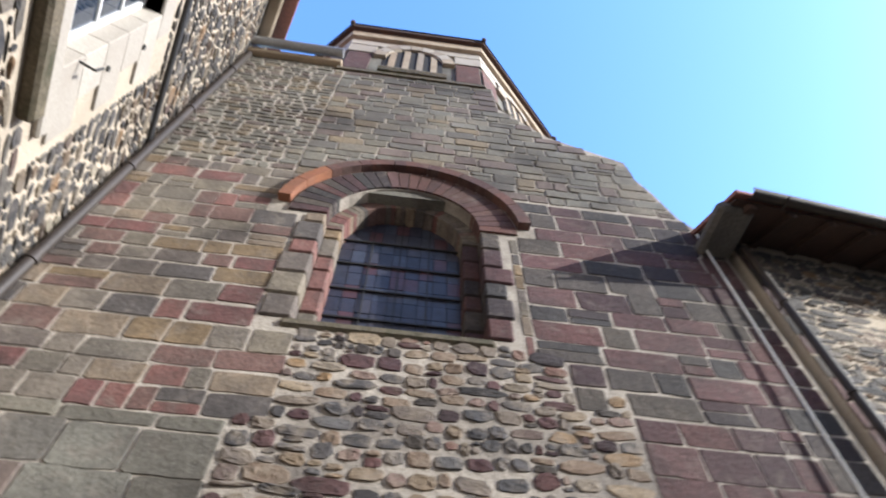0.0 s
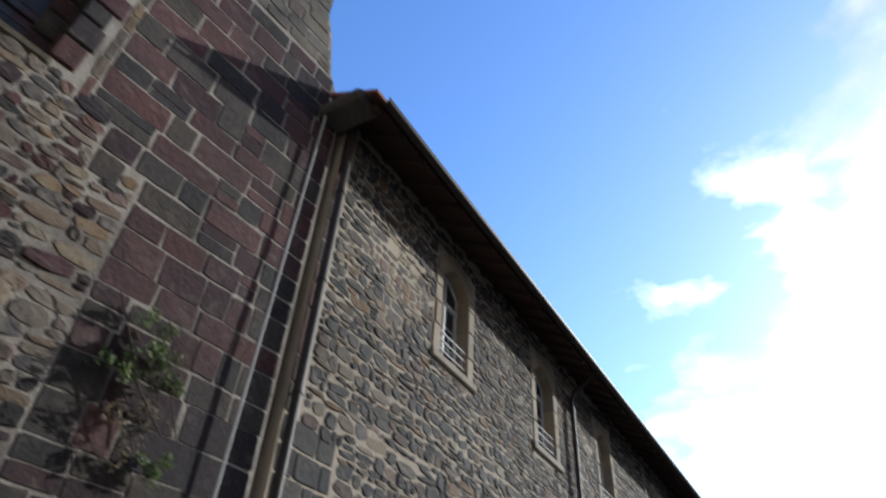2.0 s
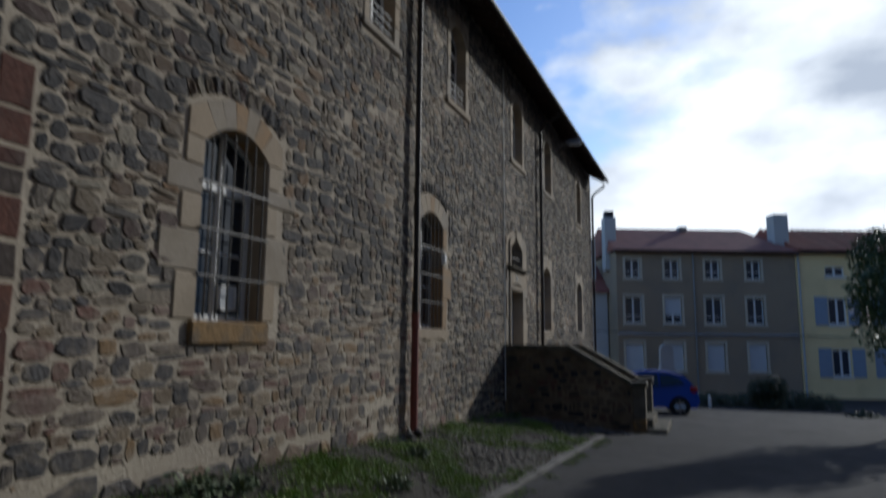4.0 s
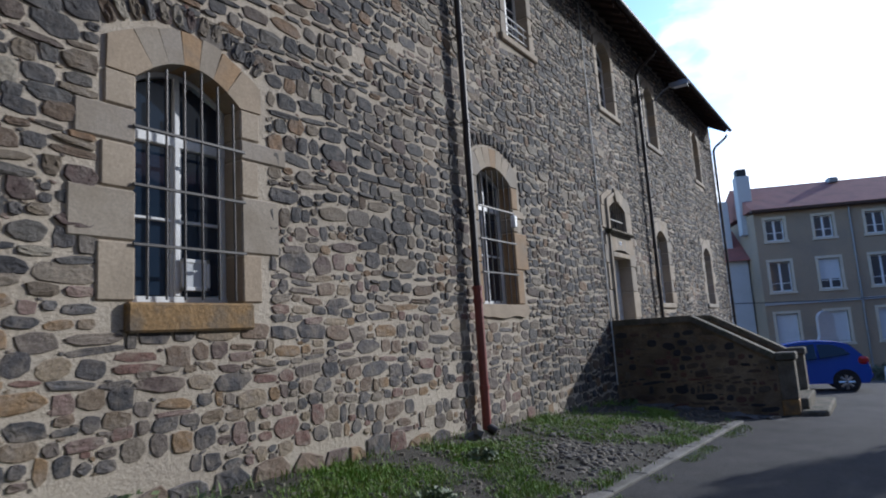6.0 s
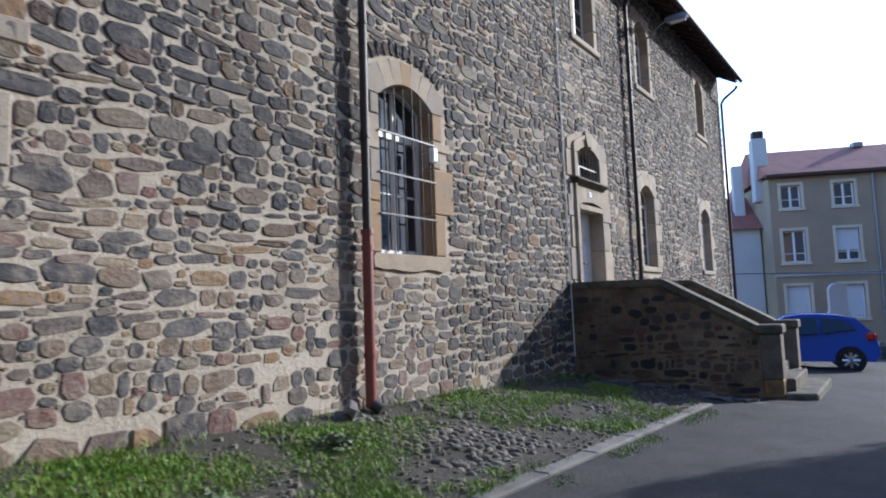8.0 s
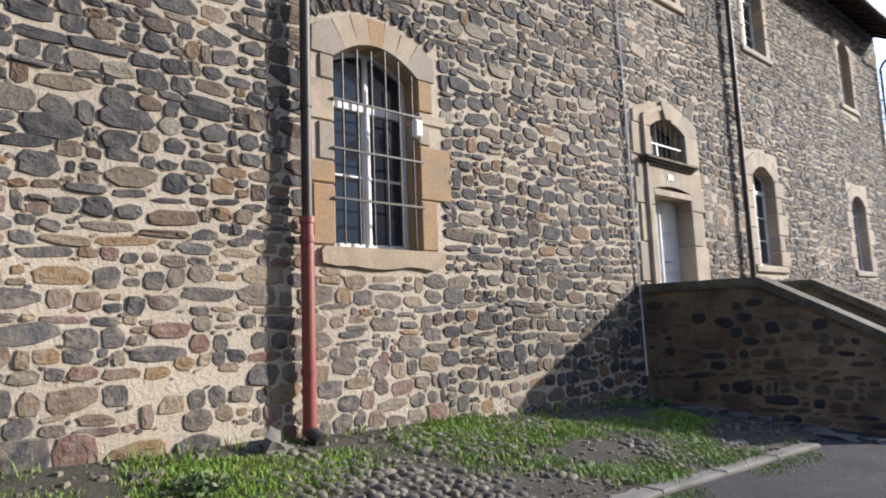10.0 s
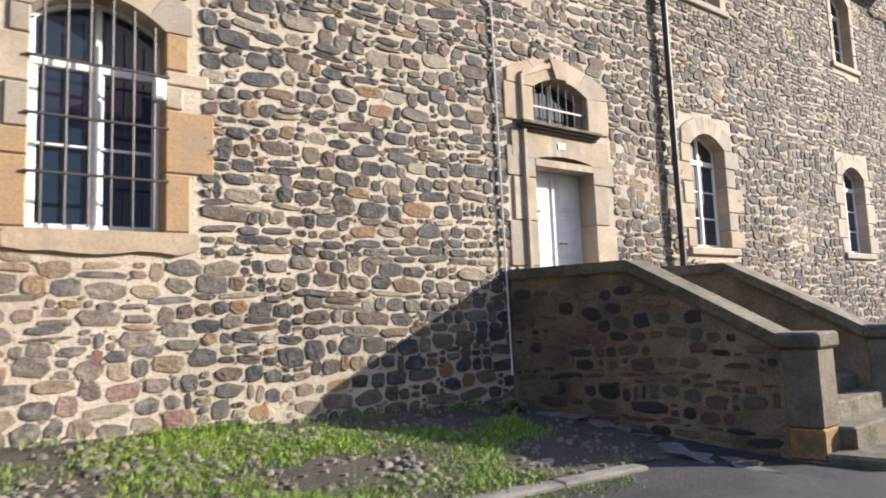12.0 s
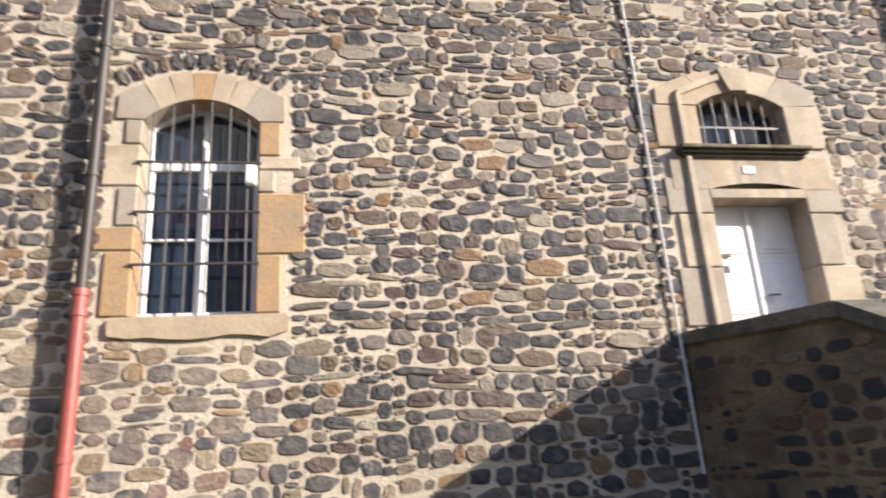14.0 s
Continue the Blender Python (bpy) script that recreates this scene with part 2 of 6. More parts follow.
M_PIPE = material("dark painted iron", [(0.021, 0.016, 0.015), (0.027, 0.020, 0.017)], 0.55, 25, 0.25, 3.0, 0.4, (0.07, 0.05, 0.04), 0.15)
M_PIPE_RED = material("oxide red painted iron", [(0.20, 0.045, 0.035), (0.22, 0.05, 0.04)], 0.5, 25, 0.2, 4.0, 0.45, (0.12, 0.05, 0.04), 0.15)
M_ZINC = material("weathered zinc", [(0.30, 0.31, 0.33), (0.26, 0.27, 0.29)], 0.45, 20, 0.15, 2.0, 0.4, (0.16, 0.16, 0.17), 0.1, 0.6)
M_IRON = material("grey iron bars", [(0.075, 0.073, 0.073), (0.06, 0.058, 0.058)], 0.5, 60, 0.25, 6.0, 0.4, (0.10, 0.08, 0.07), 0.1, 0.4)
M_WHITE = material("white paint", [(0.74, 0.745, 0.75), (0.70, 0.705, 0.71)], 0.5, 30, 0.1, 3.0, 0.3, (0.52, 0.51, 0.48), 0.08)
M_DOOR = material("chalky white door paint", [(0.72, 0.74, 0.76), (0.68, 0.70, 0.73)], 0.6, 30, 0.08, 5.0, 0.4, (0.50, 0.50, 0.48), 0.15)
# bluish base adds some of the reflected blue sky as colour
M_GLASS = glass("window glass", (0.016, 0.028, 0.05), 0.03, 1.75)
M_CARGLASS = glass("tinted car glass", (0.006, 0.008, 0.012), 0.05, 1.5)
# near-black colour stands in for unlit depth behind openings
M_DARK = material("painted interior dark", [(0.02, 0.02, 0.022), (0.02, 0.02, 0.022)], 0.9, 5, 0.1, 1, 0.1, None, 0)
M_LEAD = material("black lead strips", [(0.018, 0.018, 0.02), (0.02, 0.02, 0.022)], 0.6, 40, 0.2, 5, 0.2, None, 0.1)
M_STAINED = material("stained glass", [(0.035, 0.04, 0.065), (0.05, 0.05, 0.07), (0.03, 0.033, 0.055), (0.075, 0.035, 0.045), (0.045, 0.055, 0.085), (0.025, 0.03, 0.05)],
                     0.35, 12, 0.3, 4, 0.3, (0.03, 0.03, 0.04), 0.3)
M_ROOF = material("old clay roof tile", [(0.28, 0.095, 0.07), (0.32, 0.12, 0.085), (0.24, 0.085, 0.065), (0.30, 0.125, 0.095)], 0.9, 20, 0.3, 1.2, 0.4, (0.08, 0.06, 0.05), 0.4)
M_SOFFIT = material("dark eave timber", [(0.045, 0.028, 0.022), (0.06, 0.036, 0.028), (0.038, 0.026, 0.022)], 0.85, 25, 0.3, 2, 0.4, (0.09, 0.04, 0.03), 0.3)
M_ASPHALT = material("worn asphalt", [(0.033, 0.031, 0.031), (0.033, 0.031, 0.031)], 0.88, 22, 0.55, 1.7, 0.95, (0.016, 0.016, 0.017), 1.0, bump_size=60, grime=0.6, smear=0.06)
M_EARTH = material("gravelly earth", [(0.053, 0.045, 0.033), (0.053, 0.045, 0.033)], 0.95, 26, 0.5, 2.4, 0.9, (0.026, 0.028, 0.013), 1.0, bump_size=22)
M_KERB = material("concrete kerb", [(0.185, 0.172, 0.15), (0.155, 0.145, 0.125), (0.20, 0.185, 0.16)], 0.9, 60, 0.3, 3.5, 0.8, (0.085, 0.08, 0.06), 0.7)
M_COBBLE = material("cobble", [(0.105, 0.09, 0.07), (0.14, 0.118, 0.088), (0.075, 0.067, 0.058), (0.175, 0.15, 0.115)], 0.85, 40, 0.25, 4, 0.4, (0.09, 0.085, 0.07), 0.4)
M_GRASS = material("grass", [(0.14, 0.26, 0.018), (0.10, 0.20, 0.015), (0.20, 0.32, 0.025), (0.22, 0.23, 0.05), (0.12, 0.24, 0.016)], 0.6, 20, 0.2, 2.5, 0.3, (0.18, 0.18, 0.045), 0)
M_WALLPLANT = material("wall weed leaf", [(0.07, 0.13, 0.02), (0.10, 0.17, 0.025), (0.05, 0.09, 0.018), (0.12, 0.15, 0.03)], 0.55, 20, 0.25, 2, 0.3, (0.06, 0.07, 0.02), 0)
M_DRYLEAF = material("withered leaf", [(0.12, 0.085, 0.035), (0.09, 0.06, 0.03), (0.14, 0.11, 0.05)], 0.7, 20, 0.25, 2, 0.3, (0.05, 0.04, 0.02), 0)
M_LEAF = material("leaf", [(0.05, 0.085, 0.018), (0.07, 0.11, 0.022), (0.04, 0.065, 0.015), (0.09, 0.12, 0.03)], 0.55, 20, 0.25, 2, 0.3, (0.03, 0.045, 0.012), 0)
M_DARKLEAF = material("dark leaf", [(0.03, 0.045, 0.015), (0.04, 0.06, 0.018), (0.025, 0.036, 0.013)], 0.6, 15, 0.25, 2, 0.3, (0.02, 0.028, 0.01), 0)
M_BARK = material("bark", [(0.10, 0.08, 0.06), (0.12, 0.095, 0.07)], 0.95, 15, 0.3, 3, 0.4, (0.06, 0.05, 0.04), 0.8)
M_STAIR = material("mossy sandstone coping", [(0.15, 0.125, 0.085), (0.125, 0.105, 0.075), (0.17, 0.14, 0.095)], 0.9, 35, 0.4, 4.5, 0.95, (0.050, 0.052, 0.024), 0.9, grime=0.4)
M_POST = material("weathered sandstone post", [(0.20, 0.165, 0.115), (0.18, 0.15, 0.105)], 0.9, 35, 0.3, 5.0, 0.8, (0.10, 0.08, 0.05), 0.6, grime=0.5)
M_POSTFOOT = material("orange lichen on sandstone", [(0.28, 0.155, 0.045), (0.25, 0.14, 0.045)], 0.9, 30, 0.35, 5.0, 1.0, (0.13, 0.095, 0.055), 0.7)
M_STAIRSTONE = material("stair rubble", [(0.075, 0.048, 0.032), (0.10, 0.068, 0.042), (0.022, 0.020, 0.021), (0.13, 0.098, 0.062), (0.10, 0.050, 0.035), (0.030, 0.027, 0.026), (0.15, 0.100, 0.055), (0.085, 0.066, 0.046), (0.026, 0.024, 0.025), (0.12, 0.058, 0.038)],
                        0.88, 35, 0.4, 4, 0.6, (0.06, 0.05, 0.033), 0.9, bump_size=20)
M_STAIRMORTAR = material("stair render", [(0.23, 0.165, 0.095), (0.23, 0.165, 0.095)], 0.95, 40, 0.35, 2.2, 0.8, (0.055, 0.045, 0.026), 0.9, bump_size=20, grime=0.6)
M_GREYWALL = material("grey roughcast", [(0.33, 0.255, 0.18), (0.315, 0.243, 0.17)], 0.95, 20, 0.15, 0.5, 0.5, (0.19, 0.165, 0.14), 0.3)
M_YELLOW = material("yellow render", [(0.86, 0.67, 0.36), (0.83, 0.65, 0.35)], 0.9, 15, 0.06, 0.6, 0.3, (0.50, 0.38, 0.18), 0.15)
M_PALEWALL = material("pale render", [(0.46, 0.46, 0.47), (0.44, 0.44, 0.45)], 0.9, 15, 0.08, 0.5, 0.35, (0.28, 0.265, 0.25), 0.2)
M_SHUTTER = material("blue-grey shutter paint", [(0.27, 0.33, 0.43), (0.25, 0.31, 0.41)], 0.55, 20, 0.08, 2, 0.25, (0.2, 0.24, 0.3), 0.1)
M_TRIM = material("pale window trim", [(0.58, 0.51, 0.40), (0.55, 0.49, 0.39)], 0.85, 20, 0.1, 1.5, 0.3, (0.28, 0.25, 0.2), 0.2)
M_CAR = material("blue car paint", [(0.005, 0.040, 0.33), (0.005, 0.040, 0.33)], 0.25, 4, 0.03, 0.8, 0.05, (0.012, 0.05, 0.3), 0)
M_CAR.node_tree.nodes["Principled BSDF"].inputs["Specular IOR Level"].default_value = 0.22
M_TYRE_SHADE = material("tyre rubber and wheel shade", [(0.02, 0.02, 0.021), (0.02, 0.02, 0.021)], 0.85, 30, 0.2, 3, 0.2, None, 0.1)
M_CHROME = material("silver wheel", [(0.45, 0.46, 0.48), (0.45, 0.46, 0.48)], 0.3, 10, 0.05, 2, 0.1, None, 0, 0.8)
M_TAIL = material("red lamp lens", [(0.45, 0.02, 0.02), (0.4, 0.02, 0.02)], 0.2, 10, 0.05, 2, 0.1, None, 0)
M_PLASTIC = material("white plastic", [(0.78, 0.78, 0.77), (0.76, 0.76, 0.75)], 0.45, 20, 0.03, 3, 0.15, (0.6, 0.6, 0.58), 0)
M_CABLE = material("pale cable", [(0.62, 0.62, 0.61), (0.6, 0.6, 0.59)], 0.5, 20, 0.1, 3, 0.2, (0.4, 0.4, 0.4), 0)
M_CURTAIN_SKY = material("net curtain and painted sky reflection", [(0.55, 0.57, 0.60), (0.52, 0.54, 0.57)], 0.8, 20, 0.06, 3, 0.2, (0.4, 0.42, 0.45), 0.1)
M_BLUE = material("blue enamel", [(0.05, 0.09, 0.30), (0.05, 0.09, 0.30)], 0.35, 10, 0.03, 2, 0.1, None, 0)


# ---- mesh tools ----
class Shape:
    """A list of corners and faces that grows piece by piece."""

    def __init__(self):
        self.v, self.f = [], []

    def add(self, verts, faces):
        k = len(self.v)
        self.v += [tuple(p) for p in verts]
        self.f += [tuple(i + k for i in q) for q in faces]
        return self

    def box(self, x0, x1, y0, y1, z0, z1, c=0.0):
        """A box, its edges chamfered by c."""
        if c <= 0:
            vs = [(x, y, z) for x in (x0, x1) for y in (y0, y1) for z in (z0, z1)]
            return self.add(vs, [(0, 1, 3, 2), (4, 6, 7, 5), (0, 4, 5, 1), (2, 3, 7, 6), (0, 2, 6, 4), (1, 5, 7, 3)])
        c = min(c, (x1 - x0) * 0.45, (y1 - y0) * 0.45, (z1 - z0) * 0.45)
        lo, hi, vs, ix = (x0, y0, z0), (x1, y1, z1), [], {}
        for sx in (0, 1):
            for sy in (0, 1):
                for sz in (0, 1):
                    s = (sx, sy, sz)
                    for a in range(3):
                        p = [(hi[i] - c if s[i] else lo[i] + c) for i in range(3)]
                        p[a] = hi[a] if s[a] else lo[a]
                        ix[s, a] = len(vs)
                        vs.append(p)
        fs = []
        for a in range(3):
            u, w = (a + 1) % 3, (a + 2) % 3
            for e in (0, 1):
                q = []
                for eu, ew in ((0, 0), (1, 0), (1, 1), (0, 1)):
                    s = [0, 0, 0]
                    s[a], s[u], s[w] = e, eu, ew
                    q.append(ix[tuple(s), a])
                fs.append(tuple(q if e else q[::-1]))
            for eu in (0, 1):
                for ew in (0, 1):
                    s, t = [0, 0, 0], [0, 0, 0]
                    s[u], s[w] = t[u], t[w] = eu, ew
                    s[a], t[a] = 0, 1
                    s, t = tuple(s), tuple(t)
                    q = (ix[s, u], ix[t, u], ix[t, w], ix[s, w])
                    fs.append(q if eu == ew else q[::-1])
        for s in [(i, j, k) for i in (0, 1) for j in (0, 1) for k in (0, 1)]:
            q = (ix[s, 0], ix[s, 1], ix[s, 2])
            fs.append(q if sum(s) % 2 else q[::-1])
        return self.add(vs, fs)

    def tube(self, p0, p1, r0, r1=None, n=12, caps=True):
        r1 = r0 if r1 is None else r1
        p0, p1 = Vector(p0), Vector(p1)
        d = (p1 - p0).normalized()
        a = d.orthogonal().normalized()
        b = d.cross(a)
        vs = []
        for p, r in ((p0, r0), (p1, r1)):
            vs += [p + r * (math.cos(2 * math.pi * i / n) * a + math.sin(2 * math.pi * i / n) * b) for i in range(n)]
        fs = [(i, (i + 1) % n, n + (i + 1) % n, n + i) for i in range(n)]
        if caps:
            fs += [tuple(range(n - 1, -1, -1)), tuple(range(n, 2 * n))]
        return self.add(vs, fs)

    def path(self, points, r, n=10):
        for p, q in zip(points, points[1:]):
            self.tube(p, q, r, r, n)
        return self

    def prism(self, poly, y0, y1):
        """A polygon in x and z (anticlockwise seen from -y), drawn out from y0 to y1."""
        n = len(poly)
        vs = [(x, y0, z) for x, z in poly] + [(x, y1, z) for x, z in poly]
        fs = [tuple(range(n)), tuple(range(2 * n - 1, n - 1, -1))]
        fs += [(i, n + i, n + (i + 1) % n, (i + 1) % n) for i in range(n)]
        return self.add(vs, fs)

    def prism_x(self, poly, x0, x1):
        """A polygon in y and z, drawn out from x0 to x1."""
        n = len(poly)
        vs = [(x0, y, z) for y, z in poly] + [(x1, y, z) for y, z in poly]
        fs = [tuple(range(n)), tuple(range(2 * n - 1, n - 1, -1))]
        fs += [(i, n + i, n + (i + 1) % n, (i + 1) % n) for i in range(n)]
        return self.add(vs, fs)


def mesh_of(name, s, mat, smooth=False):
    me = bpy.data.meshes.new(name)
    me.from_pydata(s.v, [], s.f)
    me.materials.append(mat)
    bm = bmesh.new()
    bm.from_mesh(me)
    bmesh.ops.recalc_face_normals(bm, faces=bm.faces)
    bm.to_mesh(me)
    bm.free()
    if smooth:
        me.polygons.foreach_set("use_smooth", [True] * len(me.polygons))
        me.set_sharp_from_angle(angle=radians(40))
    return me


def part(name, s, mat, parent=None, label="", smooth=False):
    ob = new(name, mesh_of(name, s, mat, smooth))
    if parent:
        ob.parent = parent
    if label:
        ob["label"] = label
    return ob


def thing(name, m, label, category, group="", kind=""):
    ob = new(name)
    ob.empty_display_size = 0.2
    ob.matrix_world = m
    return tagged(ob, label, category, group, kind)


def arch(o, x):
    """The height of an opening's top at x: a segment of arch, or a half circle."""
    c, h = (o["x0"] + o["x1"]) / 2, (o["x1"] - o["x0"]) / 2
    k = min(1.0, abs(x - c) / h)
    return o["zs"] + (o["zt"] - o["zs"]) * (math.sqrt(max(0, 1 - k * k)) if o.get("round") else 1 - k * k)


def wall_shape(tops, z0, depth, openings, y0=0.0):
    """A wall with a front at y0, its top along the points of tops, with openings cut right through."""
    s = Shape()
    xs = {round(x, 4) for x, _ in tops}
    for o in openings:
        n = 14 if o["zt"] > o["zs"] else 1
        for i in range(n + 1):
            k = i / n
            if o.get("round"):
                k = 0.5 - 0.5 * math.cos(math.pi * k)
            xs.add(round(o["x0"] + (o["x1"] - o["x0"]) * k, 4))
    xs = sorted(x for x in xs if tops[0][0] <= x <= tops[-1][0])
    tx, tz = [p[0] for p in tops], [p[1] for p in tops]
    y1 = y0 + depth
    for a, b in zip(xs, xs[1:]):
        mid = (a + b) / 2
        spans, za, zb = [], z0, z0
        for o in sorted((o for o in openings if o["x0"] < mid < o["x1"]), key=lambda o: o["z0"]):
            spans.append((za, zb, o["z0"], o["z0"]))
            za, zb = arch(o, a), arch(o, b)
            s.add([(a, y0, za), (b, y0, zb), (b, y1, zb), (a, y1, za)], [(0, 1, 2, 3)])
            s.add([(a, y0, o["z0"]), (b, y0, o["z0"]), (b, y1, o["z0"]), (a, y1, o["z0"])], [(3, 2, 1, 0)])
        spans.append((za, zb, float(np.interp(a, tx, tz)), float(np.interp(b, tx, tz))))
        for p, q, r, t in spans:
            s.add([(a, y0, p), (b, y0, q), (b, y0, t), (a, y0, r)], [(0, 1, 2, 3)])
            s.add([(a, y1, p), (b, y1, q), (b, y1, t), (a, y1, r)], [(3, 2, 1, 0)])
        p, q, r, t = spans[-1]
        s.add([(a, y0, r), (b, y0, t), (b, y1, t), (a, y1, r)], [(0, 1, 2, 3)])
    for o in openings:
        for x, flip in ((o["x0"], 0), (o["x1"], 1)):
            q = (0, 1, 2, 3)
            s.add([(x, y0, o["z0"]), (x, y1, o["z0"]), (x, y1, o["zs"]), (x, y0, o["zs"])], [q if flip else q[::-1]])
    for x in (xs[0], xs[-1]):
        zt = float(np.interp(x, tx, tz))
        s.add([(x, y0, z0), (x, y1, z0), (x, y1, zt), (x, y0, zt)], [(0, 1, 2, 3)])
    return s


def stone(s, rng, cx, cz, w, h, power, proud, turn=0.0, y=0.0, n=12):
    """One stone in the face of a wall: an uneven outline, sunk into the mortar and standing proud of it. A high power is a squared block."""
    ring = []
    if power > 5:
        for sx, sz in ((1, -1), (1, 1), (-1, 1), (-1, -1)):
            big = 0.06 * min(w, h) * rng.random() ** 3
            c1, c2 = rng.uniform(0.004, 0.02) + big, rng.uniform(0.004, 0.02) + big
            jx, jz = rng.uniform(-0.015, 0.006), rng.uniform(-0.014, 0.006)
            a = (sx * (w / 2 + jx - c1), sz * (h / 2 + jz))
            m = (sx * rng.uniform(0.0, 0.35) * w, sz * (h / 2 + rng.uniform(-0.012, 0.004)))
            b = (sx * (w / 2 + jx), sz * (h / 2 + jz - c2))
            ring += [m, a, b] if sx * sz < 0 else [b, a, m]
        steps = ((1.0, None), (0.985, 0.5), (max(0.6, 1 - 0.012 / min(w, h)), 1.0))
        rough = 0.0
    else:
        fine = n > 8
        n = rng.choice((8, 9, 10, 11)) if fine else n
        a0, ecc = rng.uniform(0, 6.28), rng.uniform(2.6, 7.0)
        wob, ph = rng.uniform(0.02, 0.09), rng.uniform(0, 6.28)
        for i in range(n):
            a = a0 + 6.2832 * (i + rng.uniform(-0.32, 0.32)) / n
            ca, sa = math.cos(a), math.sin(a)
            r = (abs(ca) ** ecc + abs(sa) ** ecc) ** (-1 / ecc) * (1.0 + wob * math.cos(2 * a + ph) + rng.uniform(-0.09, 0.06))
            ring.append((min(1.06, max(-1.06, r * ca)) * w / 2, min(1.08, max(-1.08, r * sa)) * h / 2))
        steps = ((1.0, None), (0.985, 0.55), (0.92, 1.0), (0.5, 1.08)) if fine else ((1.0, None), (0.9, 0.9))
        rough = 0.30
    n = len(ring)
    ct, st = math.cos(turn), math.sin(turn)
    ring = [(px * ct - pz * st, px * st + pz * ct) for px, pz in ring]
    t1, t2 = rng.uniform(-0.6, 0.6), rng.uniform(-0.6, 0.6)
    vs, fs = [], []
    for k, (shrink, out) in enumerate(steps):
        for p, q in ring:
            if out is None:
                yy = y + 0.012
            else:
                yy = y - proud * (out * (1 + t1 * p / w + t2 * q / h) + (rng.uniform(-rough, rough) if k > 1 else 0.0))
            vs.append((cx + p * shrink, yy, cz + q * shrink))
        if k:
            o = (k - 1) * n
            fs += [(o + i, o + (i + 1) % n, o + n + (i + 1) % n, o + n + i) for i in range(n)]
    fs.append(tuple(range((len(steps) - 1) * n, len(steps) * n)))
    s.add(vs, fs)


def blob(rng, cx, cy, cz, rx, ry, rz, rough=0.15):
    bm = bmesh.new()
    bmesh.ops.create_icosphere(bm, subdivisions=2, radius=1.0)
    q, k = Shape(), rng.uniform(0, 50)
    bm.verts.ensure_lookup_table()
    for v in bm.verts:
        g = 1 + rough * noise.noise((v.co.x * 1.3 + k, v.co.y * 1.3, v.co.z * 1.3))
        q.v.append((cx + v.co.x * rx * g, cy + v.co.y * ry * g, cz + v.co.z * rz * g))
    q.f = [tuple(v.index for v in f.verts) for f in bm.faces]
    bm.free()
    return q


def free_runs(x0, x1, z, h, keep):
    """The stretches of a course that are free of openings."""
    runs, start, x = [], None, x0
    while x < x1:
        ok = keep(x, z, 0.015, h * 0.45)
        if ok and start is None:
            start = x
        if not ok and start is not None:
            runs.append((start, x))
            start = None
        x += 0.03
    if start is not None:
        runs.append((start, x1))
    return [r for r in runs if r[1] - r[0] > 0.05]


def widths(rng, total, pick):
    out = []
    while sum(out) < total:
        out.append(pick())
    k = total / sum(out)
    if k < 0.75 and len(out) > 1:
        out.pop()
        k = total / sum(out)
    return [w * k for w in out]


def rubble(rng, x0, x1, z0, z1, keep, size=1.0, gap=0.018):
    """Places of roughly coursed rubble stones in a rectangle, where keep(x, z, half width, half height) allows."""
    out, z = [], z0
    while z < z1:
        h = rng.choice((0.08, 0.105, 0.125, 0.14, 0.155, 0.17, 0.19)) * size
        for a, b in free_runs(x0, x1, z + h / 2, h, keep):
            x = a
            for w in widths(rng, b - a, lambda: min(0.46, max(0.09, rng.lognormvariate(math.log(0.205), 0.44))) * size):
                mx = x + w / 2
                cz = z + h / 2 + 0.13 * noise.noise((mx * 0.9, z * 0.6, 5.1)) + 0.05 * noise.noise((mx * 2.6, z * 1.8, 9.3)) + rng.uniform(-0.015, 0.015)
                g = gap * rng.uniform(0.5, 1.6)
                if (rng.random() < 0.12 and h > 0.15 * size) or (w < h * 0.9 and rng.random() < 0.5):
                    k = rng.uniform(0.36, 0.64)
                    out.append((mx, cz - h * (1 - k) / 2, w - g, h * k - g * 0.8, rng.uniform(-0.10, 0.10)))
                    out.append((mx + rng.uniform(-0.01, 0.01), cz + h * k / 2, (w - g) * rng.uniform(0.7, 1.0), h * (1 - k) - g * 0.8, rng.uniform(-0.12, 0.12)))
                else:
                    out.append((mx, cz, w - g, h * rng.uniform(0.86, 1.18) - g, rng.uniform(-0.11, 0.11)))
                x += w
        z += h
    return out


def ashlar(rng, x0, x1, z0, z1, keep, height, width, gap=0.02):
    out, z = [], z0
    while z < z1 - 0.02:
        h = min(height * rng.uniform(0.8, 1.2), z1 - z)
        if z1 - z - h < 0.1:
            h = z1 - z
        for a, b in free_runs(x0, x1, z + h / 2, h, keep):
            x = a
            for w in widths(rng, b - a, lambda: width * rng.uniform(0.5, 1.5)):
                cz = z + h / 2 + 0.05 * noise.noise((x * 0.7, z * 0.5, 2.2)) + rng.uniform(-0.008, 0.008)
                g1, g2 = gap * rng.uniform(0.5, 1.6), gap * rng.uniform(0.5, 1.6)
                if rng.random() < 0.13 and h > 0.2:
                    k = rng.uniform(0.4, 0.6)
                    out.append((x + w / 2, cz - h * (1 - k) / 2, w - g1, h * k - g2, rng.uniform(-0.015, 0.015)))
                    out.append((x + w / 2, cz + h * k / 2, w - g2, h * (1 - k) - g2, rng.uniform(-0.015, 0.015)))
                else:
                    out.append((x + w / 2, cz, w - g1, h - g2, rng.uniform(-0.014, 0.014)))
                x += w
        z += h
    return out


